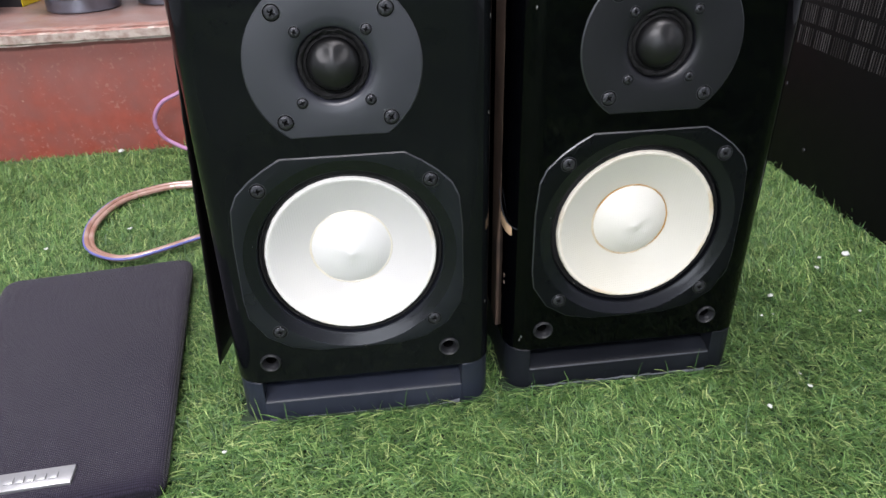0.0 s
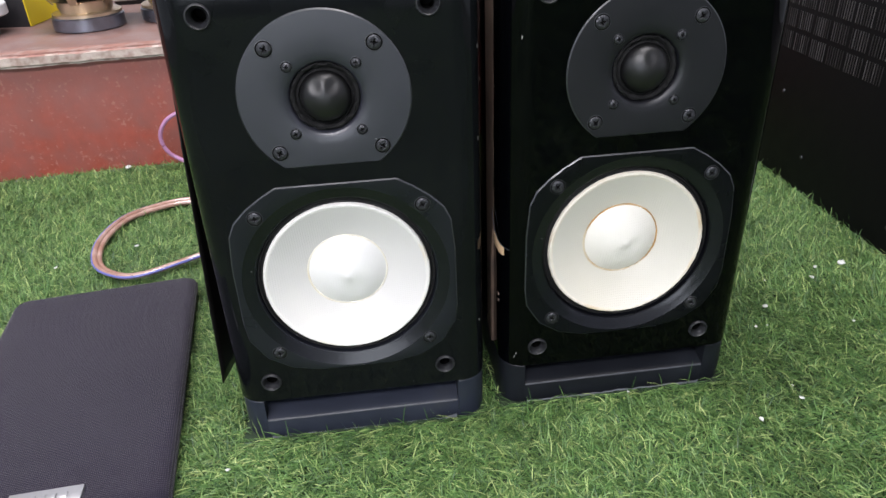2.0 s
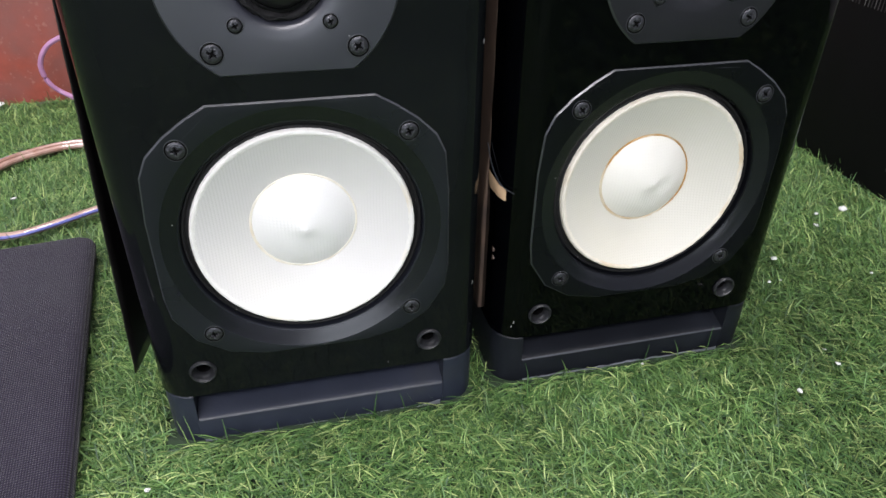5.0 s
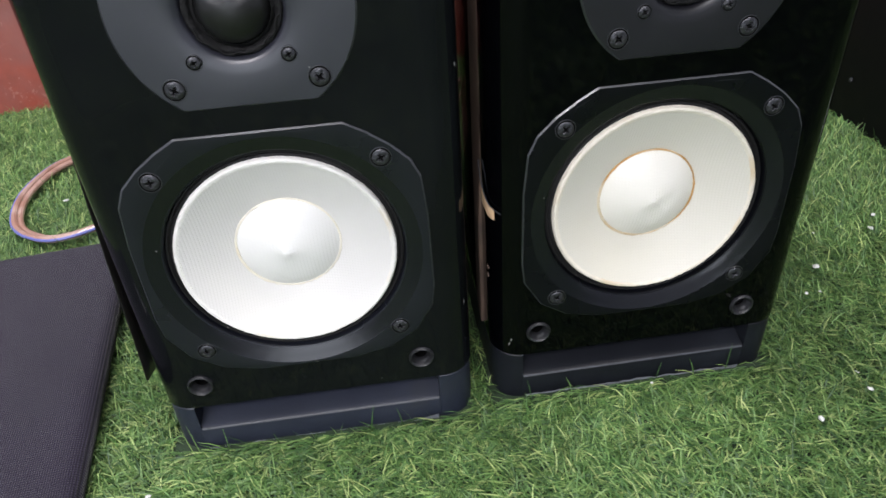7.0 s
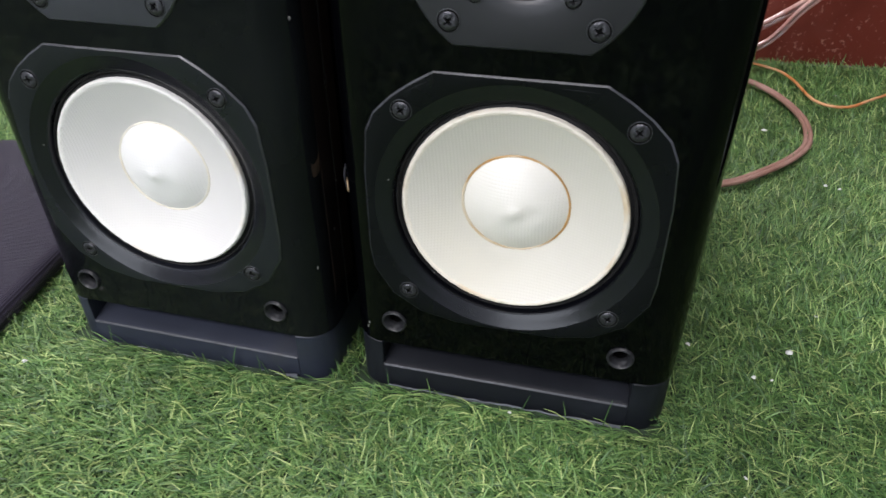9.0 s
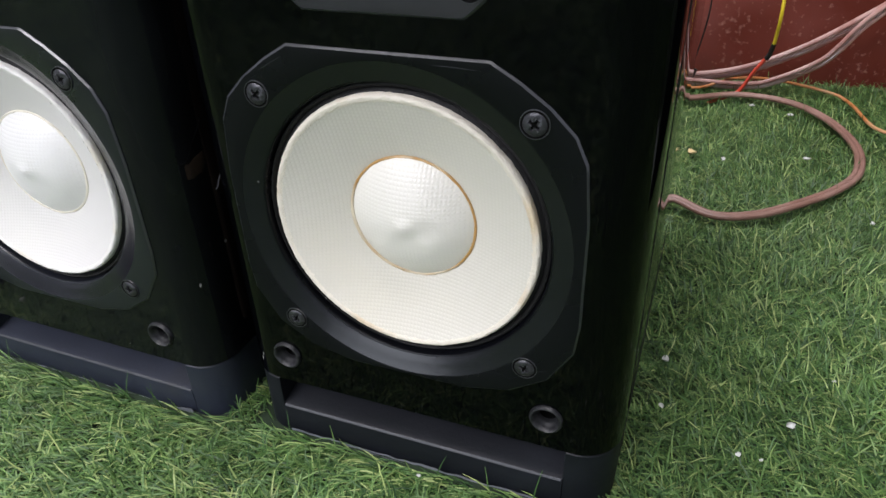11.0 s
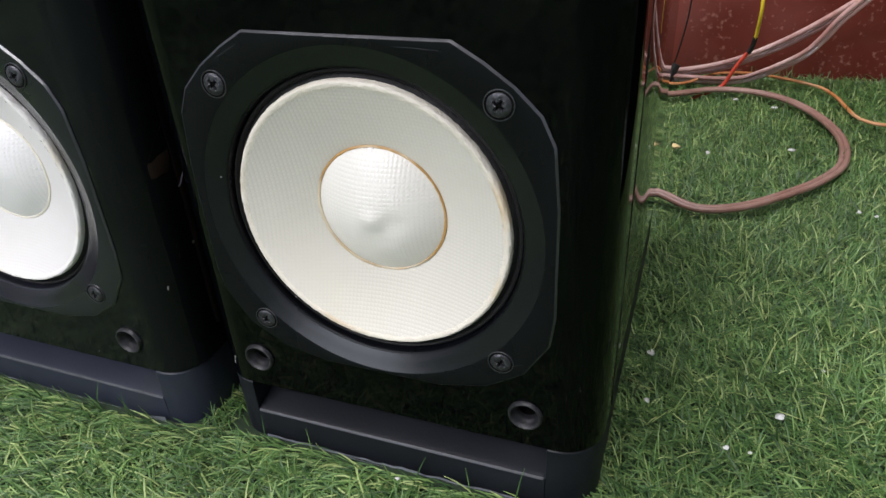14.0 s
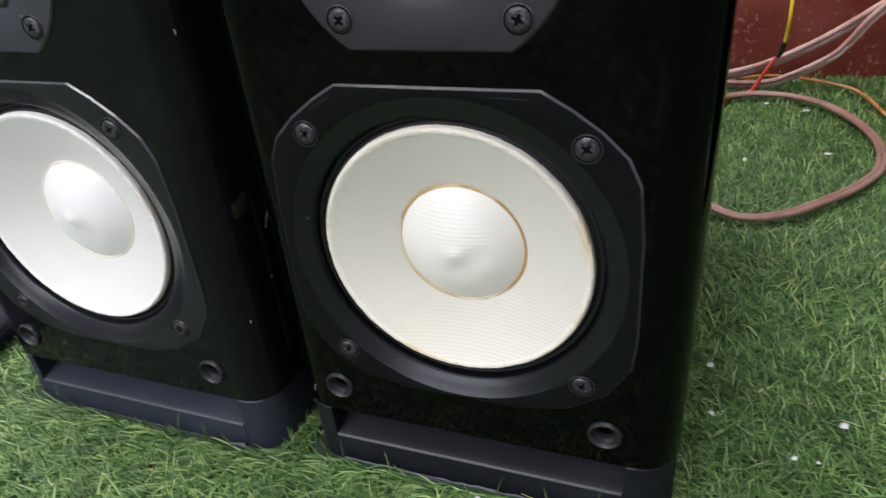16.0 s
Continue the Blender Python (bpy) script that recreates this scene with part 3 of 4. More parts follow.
def woofer(parent, rng, cone_mat, cone_label, glue, satin):
    cap_dents = [(0.0022, -0.0075, 0.0115, 0.0010), (0.010, -0.001, 0.008, 0.0008)] if glue is GLUE else [(0.003, -0.0100, 0.0140, 0.0014), (-0.008, -0.004, 0.009, 0.0007)]
    half = [(0.0425, 0.0815), (0.0540, 0.0748), (0.0655, 0.0665), (0.0755, 0.0565), (0.0805, 0.0455), (0.0828, 0.020), (0.0830, -0.030), (0.0812, -0.045), (0.0700, -0.0635), (0.0525, -0.0750), (0.0300, -0.0800)]
    pts = half + [(-x, z) for x, z in half[::-1]]
    frame_ = part("woofer_frame", polar_plate(polygon_radius(pts), [math.atan2(b, a) for a, b in pts],
                  [(0.0782, 0.0), (0.0778, 0.00020), (0.0733, 0.0021), (0.0692, 0.0038), (0.0684, 0.0043), (0.0679, 0.0058), (0.0675, 0.0115), (0.02, 0.03)]), satin, parent, "satin black octagonal driver frame", 30)
    frame_.matrix_basis = pose(0, 0, 0.1430)
    glint_edge(frame_, 0.0795)
    frame_.data.materials.append(RAMP)
    for p in frame_.data.polygons:
        if 0.0688 < math.hypot(p.center.x, p.center.z) < 0.0777 and p.normal.y < -0.3:
            p.material_index = 2
    prof = [(0.0679, 0.0105), (0.0677, 0.0086), (0.0671, 0.0072), (0.0664, 0.0069), (0.0657, 0.0078), (0.0651, 0.0090), (0.0644, 0.0082), (0.0637, 0.0076), (0.0630, 0.0074)]
    part("surround", lathe(prof, 96), RUBBER, frame_, "black ribbed rubber surround")
    bm = lathe([(0.0633, 0.0078), (0.0632, 0.0060), (0.0628, 0.0049), (0.0621, 0.0043), (0.0613, 0.0043), (0.0604, 0.0047), (0.0597, 0.0052), (0.0592, 0.0056)], 240)
    for v in bm.verts:
        v.co.y += 0.0004 * noise.noise(v.co * 700)
        q = 1 + 0.0045 * noise.noise(v.co * 1100) + 0.0018 * noise.noise(v.co * 320)
        v.co.x, v.co.z = v.co.x * q, v.co.z * q
    part("cone_lip", bm, LIP if glue is GLUE else WHITE_LIP, frame_, "frayed cream cone edge" if glue is GLUE else "frayed white cone edge")
    deep = 0.0 if glue is GLUE else 0.0010
    cone = [(0.0599 - 0.0293 * k / 14, 0.0050 + (0.0135 + deep) * (k / 14) ** 0.95) for k in range(15)]
    part("cone", lathe(cone + [(0.0290, 0.0200 + deep)], 96), cone_mat, frame_, cone_label)
    bm = lathe([(0.0310, 0.0184), (0.0307, 0.0177), (0.0301, 0.0176), (0.0295, 0.0186)], 96)
    for v in bm.verts:
        a = math.atan2(v.co.z, v.co.x)
        if math.hypot(v.co.x, v.co.z) > 0.0305:
            v.co.x, v.co.z = [q * (1 + 0.022 * max(0.0, math.cos(a - 3.9)) ** 2 + 0.012 * noise.noise(Vector((q * 120, a, rng.random() * 0.1)))) for q in (v.co.x, v.co.z)]
        v.co.y += deep + 0.0005 * noise.noise(v.co * 90 + Vector((rng.random() * 9, 0, 0)))
    part("glue_ring", bm, glue, frame_, "amber glue seam" if glue is GLUE else "pale glue seam with amber traces")
    cap = []
    for k in range(22):
        s = 1 - k / 21.5
        cap.append((0.0299 * s, 0.0181 + deep - (0.0112 + deep * 0.6) * (1 - s ** 2.1) - 0.0012 * max(0.0, 1 - s * 5)))
    bm = lathe(cap, 72, cap=True)
    for v in bm.verts:
        r = math.hypot(v.co.x, v.co.z)
        v.co.y += 0.0007 * noise.noise(v.co * 60) * (1 - r / 0.0299)
        for dx, dz, dr, dd in cap_dents:
            q = math.hypot(v.co.x - dx, v.co.z - dz) / dr
            v.co.y += dd * max(0.0, 1 - q * q) ** 2
    part("dust_cap", bm, CAP if glue is GLUE else WHITE_CAP, frame_, "white woven dust cap with a creased tip", 60)
    for x, z in ((-0.0597, 0.0593), (0.0597, 0.0597), (-0.0597, -0.0590), (0.0596, -0.0582)):
        put_mesh("screw", WOOFER_SCREW, frame_, x, -0.0002, z, rng.uniform(0, 90))
    return frame_


def tweeter(parent, rng, dents, plate_mat):
    R, cut = 0.0572, -0.0470
    a0 = math.asin(cut / R)
    flat = lambda a: min(R, cut / math.sin(a)) if math.sin(a) < 0 else R
    inner = [(0.0435, -0.0001), (0.032, 0.0002), (0.0275, 0.0007), (0.0250, 0.0015), (0.0238, 0.0026), (0.0233, 0.0040), (0.0229, 0.0075)]
    plate = part("tweeter_plate", polar_plate(flat, [a0, math.pi - a0], inner), plate_mat, parent, "matt black round plate with a flat lower edge", 35)
    plate.matrix_basis = pose(0, 0, 0.2850)
    glint_edge(plate, 0.0455)
    bm = lathe([(0.0231, 0.0064), (0.0229, 0.0046), (0.0220, 0.0040), (0.0204, 0.0044), (0.0193, 0.0066), (0.0184, 0.0056), (0.0176, 0.0050), (0.0170, 0.0066), (0.0165, 0.0080)], 72)
    for v in bm.verts:
        r = math.hypot(v.co.x, v.co.z)
        if r > 0.0185:
            v.co.y += 0.0016 * noise.noise(v.co * 170) + 0.0008 * noise.noise(v.co * 420)
    part("gasket", bm, GASKET, plate, "black torn gasket ring", 60)
    for start, span, rad in ((200, 75, 0.0216), (62, 60, 0.0222), (295, 50, 0.0208)):
        pts = []
        for k in range(9):
            a = radians(start + rng.uniform(-4, 4) + span * k / 8)
            q = rad + 0.0007 * math.sin(k * 1.7 + start)
            pts.append((q * math.cos(a), 0.0034 - 0.0009 * math.sin(math.pi * k / 8), q * math.sin(a)))
        part("torn_strip", tube(spline(pts, 4), 0.0005, 6), GASKET, plate, "torn strip of the gasket")
    prof = [(0.0172 * math.cos(radians(90 * k / 14)), 0.0070 - 0.0130 * math.sin(radians(90 * k / 14))) for k in range(14)]
    bm = lathe(prof, 56, cap=True)
    for v in bm.verts:
        for dx, dz, dr, dd in dents:
            q = math.hypot(v.co.x - dx, v.co.z - dz) / dr
            if q < 1:
                v.co.y += dd * (1 - q * q) ** 2
    part("dome", bm, SILK, plate, "glossy black dented soft dome" if dents else "glossy black soft dome", 60)
    for x, z in ((-0.0345, 0.0344), (0.0350, 0.0344), (-0.0345, -0.0353), (0.0350, -0.0353)):
        put_mesh("screw", TWEETER_SCREW, plate, x, -0.0002, z, rng.uniform(0, 90))
    for x, z in ((-0.0222, 0.0222), (0.0222, 0.0222), (-0.0222, -0.0228), (0.0222, -0.0228)):
        put_mesh("screw", SMALL_SCREW, plate, x, -0.0002, z, rng.uniform(0, 90))
    return plate


def loudspeaker(m, label, seed, dents, cone_mat, cone_label, glue, lacquer, satin, plate_mat):
    """A two-way bookshelf loudspeaker; local y = 0 is the plane of the driver frames, z = 0 the ground."""
    rng = random.Random(seed)
    spk = thing("loudspeaker", label, "loudspeaker", m, "pair of loudspeakers")
    front = part("baffle", baffle_bm(), lacquer, spk, "high-gloss black front baffle with rounded edges", 40, False)
    wn = front.modifiers.new("even_shading", "WEIGHTED_NORMAL")
    wn.keep_sharp, wn.weight = True, 100
    part("cabinet", prism(rounded_rect(LX + 0.0004, RX - 0.0004, SEAM + 0.0008, BACK, 0.008, 4, (0.1, 0.1, 1, 1)), BOTTOM, TOP, 0.0012), SIDE_LACQUER, spk, "black lacquered cabinet body")
    plinth_mat = LIT_PLINTH if lacquer is LIT_LACQUER else PLINTH
    # plinth: two rounded side feet, and a bar with a sloping top between them below the slot
    for sx in (-1, 1):
        x0, x1 = (LX + 0.001, -0.081) if sx < 0 else (0.081, RX - 0.001)
        foot = prism(rounded_rect(x0, x1, FACE + 0.0005, BACK - 0.004, 0.0190, 8, (1, 0.03, 0.03, 0.3) if sx < 0 else (0.03, 1, 0.3, 0.03)), -0.012, BOTTOM + 0.0005, 0.0008)
        part("plinth_foot", foot, plinth_mat, spk, "dark grey plastic plinth foot")
    prof = [(0.0022, -0.012), (0.0016, 0.0125), (0.0022, 0.0143), (0.0040, 0.0153), (0.030, 0.0230), (0.060, 0.0255), (0.060, -0.012)]
    rings = [[(x, y, z) for y, z in prof] for x in (-0.0808, -0.0795, 0.0795, 0.0808)]
    part("slot_bar", skin(rings, cap_start=True, cap_end=True), plinth_mat, spk, "dark grey bar below the bass slot")
    edge = [[(x, y, z) for y, z in ((0.0013, 0.0138), (0.0016, 0.0144), (0.0022, 0.0149), (0.0028, 0.0137))] for x in (-0.0800, -0.0795, 0.0795, 0.0800)]
    line = [[(x, 0.0012 + 0.0004 * noise.noise(Vector((x * 90, seed, 0))), -0.0052 + 0.0010 * noise.noise(Vector((x * 140, seed, 3))) + dz) for dz in (0.0, 0.0016 + 0.0012 * noise.noise(Vector((x * 60, seed, 7))))] for x in [0.0785 * (k / 40 - 1) for k in range(81)]]
    part("bar_foot_line", skin(line, closed=False), FILM, spk, "pale dusty line along the foot of the bar", 0)
    # lighter strip paints the highlight on the bar's front edge
    part("bar_edge", skin(edge, cap_start=True, cap_end=True), GREY_PLASTIC, spk, "lighter edge of the bar, painting its highlight")
    # black sheet behind the slot; the darkness inside is painted
    part("slot_shade", box(-0.0808, 0.0808, 0.060, 0.064, -0.01, BOTTOM), HOLE_SHADE, spk, "", 0)
    woofer(spk, rng, cone_mat, cone_label, glue, satin)
    tweeter(spk, rng, dents, plate_mat)
    sock = [(0.0082, 0.0026), (0.0082, 0.0004), (0.0077, -0.0006), (0.0071, -0.0008), (0.0065, -0.0002), (0.0061, 0.0012), (0.0056, 0.0024), (0.0051, 0.0030), (0.0047, 0.0040), (0.0045, 0.0060), (0.0044, 0.0190)]
    for x, z in ((-0.0708, 0.0552), (0.0708, 0.0552), (-0.0708, 0.341), (0.0708, 0.341)):
        s = part("grille_socket", lathe(sock, 32), SOCKET, spk, "grey rubber grille socket")
        s.matrix_basis = pose(x, 0, z)
        # black lining paints the dark inside of the socket
        part("socket_hole", lathe([(0.0043, 0.0056), (0.0041, 0.0180), (0.0012, 0.0182)], 24, cap=True), HOLE_SHADE, s)
    return spk


FRONT_Y = 0.4555
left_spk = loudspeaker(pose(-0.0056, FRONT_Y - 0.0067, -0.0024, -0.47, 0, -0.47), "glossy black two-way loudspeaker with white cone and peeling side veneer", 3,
                       [(-0.0058, 0.0092, 0.0062, 0.0016), (0.0056, 0.0090, 0.0062, 0.0018)], WHITE_CONE, "white woven fibre cone", PALE_GLUE, LIT_LACQUER, LIT_SATIN, LIT_PLATE)
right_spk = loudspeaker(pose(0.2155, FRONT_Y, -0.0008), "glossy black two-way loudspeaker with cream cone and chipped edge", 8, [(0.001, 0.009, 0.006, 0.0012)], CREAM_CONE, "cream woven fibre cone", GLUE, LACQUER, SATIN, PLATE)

# loose side veneer, bowed away from the left loudspeaker's cabinet towards the bottom of its front edge
rows = []
for k in range(33):
    z = 0.028 + (TOP - 0.036 - 0.028) * k / 32
    d = 0.0185 * max(0.0, (0.345 - z) / 0.312) ** 0.85
    row = []
    for j in range(17):
        f = j / 16
        y = SEAM + 0.001 + 0.14 * f
        ragged = 0.0012 * noise.noise(Vector((0, y * 5, z * 60))) if j == 0 else 0.0
        row.append((LX - 0.0008 - d * (1 - f) ** 1.6, y + ragged, z + (0.0015 * noise.noise(Vector((y * 90, 1, 0))) if k == 0 else 0)))
    rows.append(row)
ob = part("side_veneer", skin(rows, closed=False), VENEER, left_spk, "thin black veneer peeling away at the bottom", 60)
sol = ob.modifiers.new("thickness", "SOLIDIFY")
sol.thickness, sol.offset = 0.0009, 1.0


def on_edge(a, out=0.0004):
    """A place on a baffle's rounded front edge, a degrees round from the front; below zero on the other edge."""
    r = 0.0205
    if a < 0:
        return (RX - r - (r + out) * math.sin(radians(a)), FACE + r - (r + out) * math.cos(radians(a)))
    return (LX + r - (r + out) * math.sin(radians(a)), FACE + r - (r + out) * math.cos(radians(a)))


def edge_patch(parent, name, mat, label, spans, out=0.0005):
    """A flake-off on the rounded edge: rows of (z, from angle, to angle)."""
    rows = []
    for z, a0, a1 in spans:
        row = []
        for i in range(9):
            x, y = on_edge(a0 + (a1 - a0) * i / 8, out if 0 < i < 8 else -0.0002)
            row.append((x, y, z + 0.0008 * noise.noise(Vector((i * 3.1, z * 300, 0)))))
        rows.append(row)
    part(name, skin(rows, closed=False), mat, parent, label, 60)


# the chip runs from the side seam forward onto the rounded edge
rows = []
for k in range(13):
    u = k / 12
    if u < 0.63:
        x, y = LX - 0.0005, SEAM - 0.001 - (SEAM - 0.001 - FACE - 0.0205) * u / 0.63
    else:
        x, y = on_edge(90 - 32 * (u - 0.63) / 0.37, 0.0005)
    top = 0.1515 - 0.0012 * u + 0.0006 * noise.noise(Vector((u * 7, 3, 0)))
    low = 0.1372 + 0.0035 * u + 0.0014 * noise.noise(Vector((u * 5, 9, 0))) + (0.004 if u < 0.12 else 0.0)
    rows.append([(x + (0.0008 if f in (0, 4) or k in (0, 12) else 0.0), y, top + (low - top) * f / 4) for f in range(5)])
part("chipped_spot", skin(rows, closed=False), CHIPBOARD, right_spk, "bare tan chipboard where lacquer broke off", 60)
splinter = [(LX - 0.0012, 0.0405, 0.168), (LX - 0.0016, 0.030, 0.159), (*on_edge(86, 0.0014), 0.1545), (*on_edge(66, 0.0016), 0.1512), (*on_edge(48, 0.0022), 0.1500), (*on_edge(40, 0.0034), 0.1502)]
part("lacquer_splinter", tube(spline(splinter, 4), 0.00035, 5), GREY_PLASTIC, right_spk, "loose black splinter of lacquer")
for z in (0.0935, 0.1000):
    edge_patch(right_spk, "chipped_fleck", WORN, "small brown fleck of bare chipboard", [(z + 0.0018, 84, 90), (z, 80, 90), (z - 0.0014, 84, 90)])
for spk, z, a in ((right_spk, 0.0492, 25), (right_spk, 0.0455, 29), (right_spk, 0.3125, 23), (left_spk, 0.3097, -64), (left_spk, 0.2450, -60), (left_spk, 0.0905, -52)):
    edge_patch(spk, "nick", NICK, "small pale nick in the lacquer", [(z + 0.0012, a - 1, a + 0.5), (z + 0.0003, a - 2, a + 1), (z - 0.0012, a - 0.5, a + 1)], 0.0002)


def streaks(spk, name, mat, label, lines, y=-0.00015):
    """Thin flat marks on a speaker's front plane: rows of (x0, z0, x1, z1, width)."""
    for x0, z0, x1, z1, w in lines:
        row = []
        for k in range(9):
            f = k / 8
            q = w * math.sin(math.pi * (0.06 + 0.88 * f)) * (0.7 + 0.5 * noise.noise(Vector((f * 5, x0 * 300, z0 * 300))))
            x, z = x0 + (x1 - x0) * f, z0 + (z1 - z0) * f + 0.0004 * noise.noise(Vector((f * 3, z0 * 500, 2)))
            row.append([(x, y, z - q / 2), (x, y, z + q / 2)])
        part(name, skin(row, closed=False), mat, spk, label, 0)


streaks(left_spk, "scratch", SCRATCH, "light scratch in the driver frame", [(-0.070, 0.196, -0.040, 0.2215, 0.0005), (0.010, 0.2228, 0.036, 0.2222, 0.0004), (0.070, 0.184, 0.0795, 0.168, 0.0006)])
streaks(right_spk, "scratch", SCRATCH, "light scratch in the driver frame", [(-0.058, 0.212, -0.045, 0.2195, 0.0005), (-0.078, 0.172, -0.0795, 0.140, 0.0006), (0.020, 0.2215, 0.039, 0.2205, 0.0004), (0.064, 0.0835, 0.0705, 0.086, 0.0006)])
for spk, spans in ((left_spk, ((0.054, 0.0788, 0.0065), (-0.0788, -0.060, 0.0045))), (right_spk, ((0.058, 0.0788, 0.0040), (-0.030, -0.004, 0.0022)))):
    for x0, x1, h in spans:
        grow = (lambda f: f) if x1 > 0 else (lambda f: 1 - f)
        row = [[(x0 + (x1 - x0) * k / 8, 0.0006 - 0.0010 * grow(k / 8) * f, -0.0070 + (0.0015 + h * grow(k / 8)) * f) for f in (0.0, 0.5, 1.0)] for k in range(9)]
        part("film_corner", skin(row, closed=False), FILM, spk, "pale protective film lifting from the plinth", 40)
rows = []
for k in range(61):
    z = BOTTOM + 0.003 + (TOP - BOTTOM - 0.005) * k / 60
    low = max(0.0, min(1.0, (0.170 - z) / 0.05))
    w = 0.0001 + 0.0025 * low + 0.0004 * noise.noise(Vector((1, 0, z * 70)))
    d = 0.0004 * noise.noise(Vector((4, 0, z * 45)))
    rows.append([(LX + 0.0010, SEAM - 0.0012 + d, z), (LX - w * 0.8, SEAM - 0.0010 + d, z), (LX - w, SEAM - 0.0002, z), (LX - w, SEAM + 0.0030, z), (LX - 0.0002, SEAM + 0.03, z), (LX + 0.0010, SEAM + 0.03, z)])
bm = skin(rows, cap_start=True, cap_end=True)
part("worn_seam", bm, WORN, right_spk, "worn raw edge along the side seam")

# lighter strip on the right-hand seam paints its glint
for spk in (left_spk, right_spk):
    bm = box(RX - 0.0008, RX + 0.0003, SEAM - 0.0006, SEAM + 0.0012, BOTTOM + 0.001, TOP - 0.002)
    bmesh.ops.subdivide_edges(bm, edges=[e for e in bm.edges if abs(e.verts[0].co.z - e.verts[1].co.z) > 0.1], cuts=50)
    for v in bm.verts:
        v.co.x += 0.0003 * noise.noise(Vector((2, v.co.y * 50, v.co.z * 60)))
    part("side_seam", bm, SEAM_GLINT, spk, "thin lighter strip painting a glint along the side seam")

# ---- cloth grille lying on the turf ----
grille = thing("speaker_grille", "black cloth loudspeaker grille lying face up on the turf", "speaker grille", pose(-0.2610, 0.5254, -0.001, 0.4, 0, 6.1))
GW, GL = 0.0940, 0.1635
plan = rounded_rect(-GW, GW, -GL, GL, 0.012, 6)


def offset_plan(d):
    return [(x * (GW - d) / GW, y * (GL - d) / GL) for x, y in plan]


rings = []
for d, z in ((0.006, 0.000), (0.003, 0.001), (0.001, 0.005), (0.0, 0.011), (0.0012, 0.0155), (0.004, 0.0182), (0.009, 0.0195), (0.02, 0.0192), (0.045, 0.0188)):
    rings.append([(x, y, z + 0.0002 * noise.noise(Vector((x * 60, y * 60, d * 100)))) for x, y in offset_plan(d)])
part("cloth", skin(rings, cap_start=True, cap_end=True), CLOTH, grille, "dark violet-black stretched woven cloth", 60)
badge = part("badge", box(-0.0265, 0.0265, -0.0085, 0.0085, 0.0, 0.0032, 0.0006), SILVER, grille, "brushed silver name plate")
badge.matrix_basis = pose(0.005, -0.1385, 0.0186, 0, 0, -3)
for x0, x1 in ((-0.0190, -0.0130), (-0.0115, -0.0060), (-0.0045, 0.0010), (0.0025, 0.0085), (0.0100, 0.0165)):
    part("raised_bar", box(x0, x1, -0.0030, 0.0030, 0.0032, 0.0042, 0.0004), SILVER, badge, "raised silver bar")

# ---- black equipment case with vent slots ----
case = thing("equipment_case", "black steel equipment case with side vent slots", "electronics", pose(0.5955, 0.600, 0, 0, 0, -0.7))
part("shell", box(0.0, 0.22, 0.004, 0.352, -0.006, 0.42, 0.0015), CASE, case, "black painted steel shell")
part("front_panel", box(0.003, 0.217, -0.004, 0.004, -0.004, 0.415, 0.001), FRONT, case, "dull champagne metal front panel")
part("label", box(0.020, 0.10, -0.0046, -0.0041, 0.012, 0.055), PAPER, case, "white paper label", 0)
slot_me = finish("vent_slot", box(-0.0008, 0.0002, -0.0004, 0.0004, -0.0112, 0.0112), SLOT, 0)
for row, zc in enumerate((0.183, 0.2115, 0.240, 0.2685, 0.297)):
    for block in range(6):
        for k in range(7):
            y = 0.103 + block * 0.0365 + k * 0.0047
            ob = new("vent_slot", slot_me)
            ob.parent = case
            ob.matrix_basis = pose(0, y, zc)
for y, z in ((0.21, 0.044), (0.28, 0.115), (0.03, 0.03), (0.03, 0.30)):
    part("case_screw", skin([[(dx, y + r * math.cos(a * math.pi / 6), z + r * math.sin(a * math.pi / 6)) for a in range(12)] for dx, r in ((0.0, 0.0028), (-0.0012, 0.0024))], cap_end=True), SCREW, case)

# ---- things on the ledge ----
LZ = 0.190


def loose_driver(x, y, s, label, lean=0, rim_low=0.076, rim_mat=None):
    """A bare driver standing on its magnet: magnet ring, pole plate, conical basket and rim."""
    d = thing("loose_driver", label, "loudspeaker driver", pose(x, y, LZ, 0, 0, lean), "loose drivers on the ledge")

    def turned(name, prof, mat, lab, n=48):
        rings = [[(r * s * math.cos(2 * math.pi * i / n), r * s * math.sin(2 * math.pi * i / n), z * s) for i in range(n)] for r, z in prof]
        return part(name, skin(rings, cap_start=True, cap_end=True), mat, d, lab)
    turned("magnet", [(0.053, 0.0), (0.056, 0.002), (0.056, 0.020), (0.054, 0.022)], FERRITE, "grey ferrite ring magnet")
    turned("pole_plate", [(0.0535, 0.0222), (0.0535, 0.0262), (0.052, 0.027)], ZINC, "zinc-plated pole plate")
    turned("basket_neck", [(0.040, 0.0272), (0.042, 0.034), (0.043, 0.044), (0.050, 0.046)], ZINC, "yellow-plated basket neck")
    for k in range(6):
        a = k * math.pi / 3
        bm = box(-0.007 * s, 0.007 * s, -0.001 * s, 0.001 * s, 0, 0.045 * s)
        rib = part("basket_rib", bm, ZINC, d, "", 0)
        rib.matrix_basis = Matrix.Rotation(a, 4, "Z") @ pose(0, 0.048 * s, 0.042 * s, -38, 0, 0)
    turned("rim", [(0.070, rim_low), (0.087, rim_low), (0.090, rim_low + 0.003), (0.090, 0.079), (0.088, 0.082), (0.070, 0.082)], rim_mat or PALE_RIM, "pale pressed rim")
    turned("paper_cone", [(0.030, 0.046), (0.070, 0.0765), (0.068, 0.0775), (0.028, 0.048)], CARD_DARK, "dark paper cone")
    return d


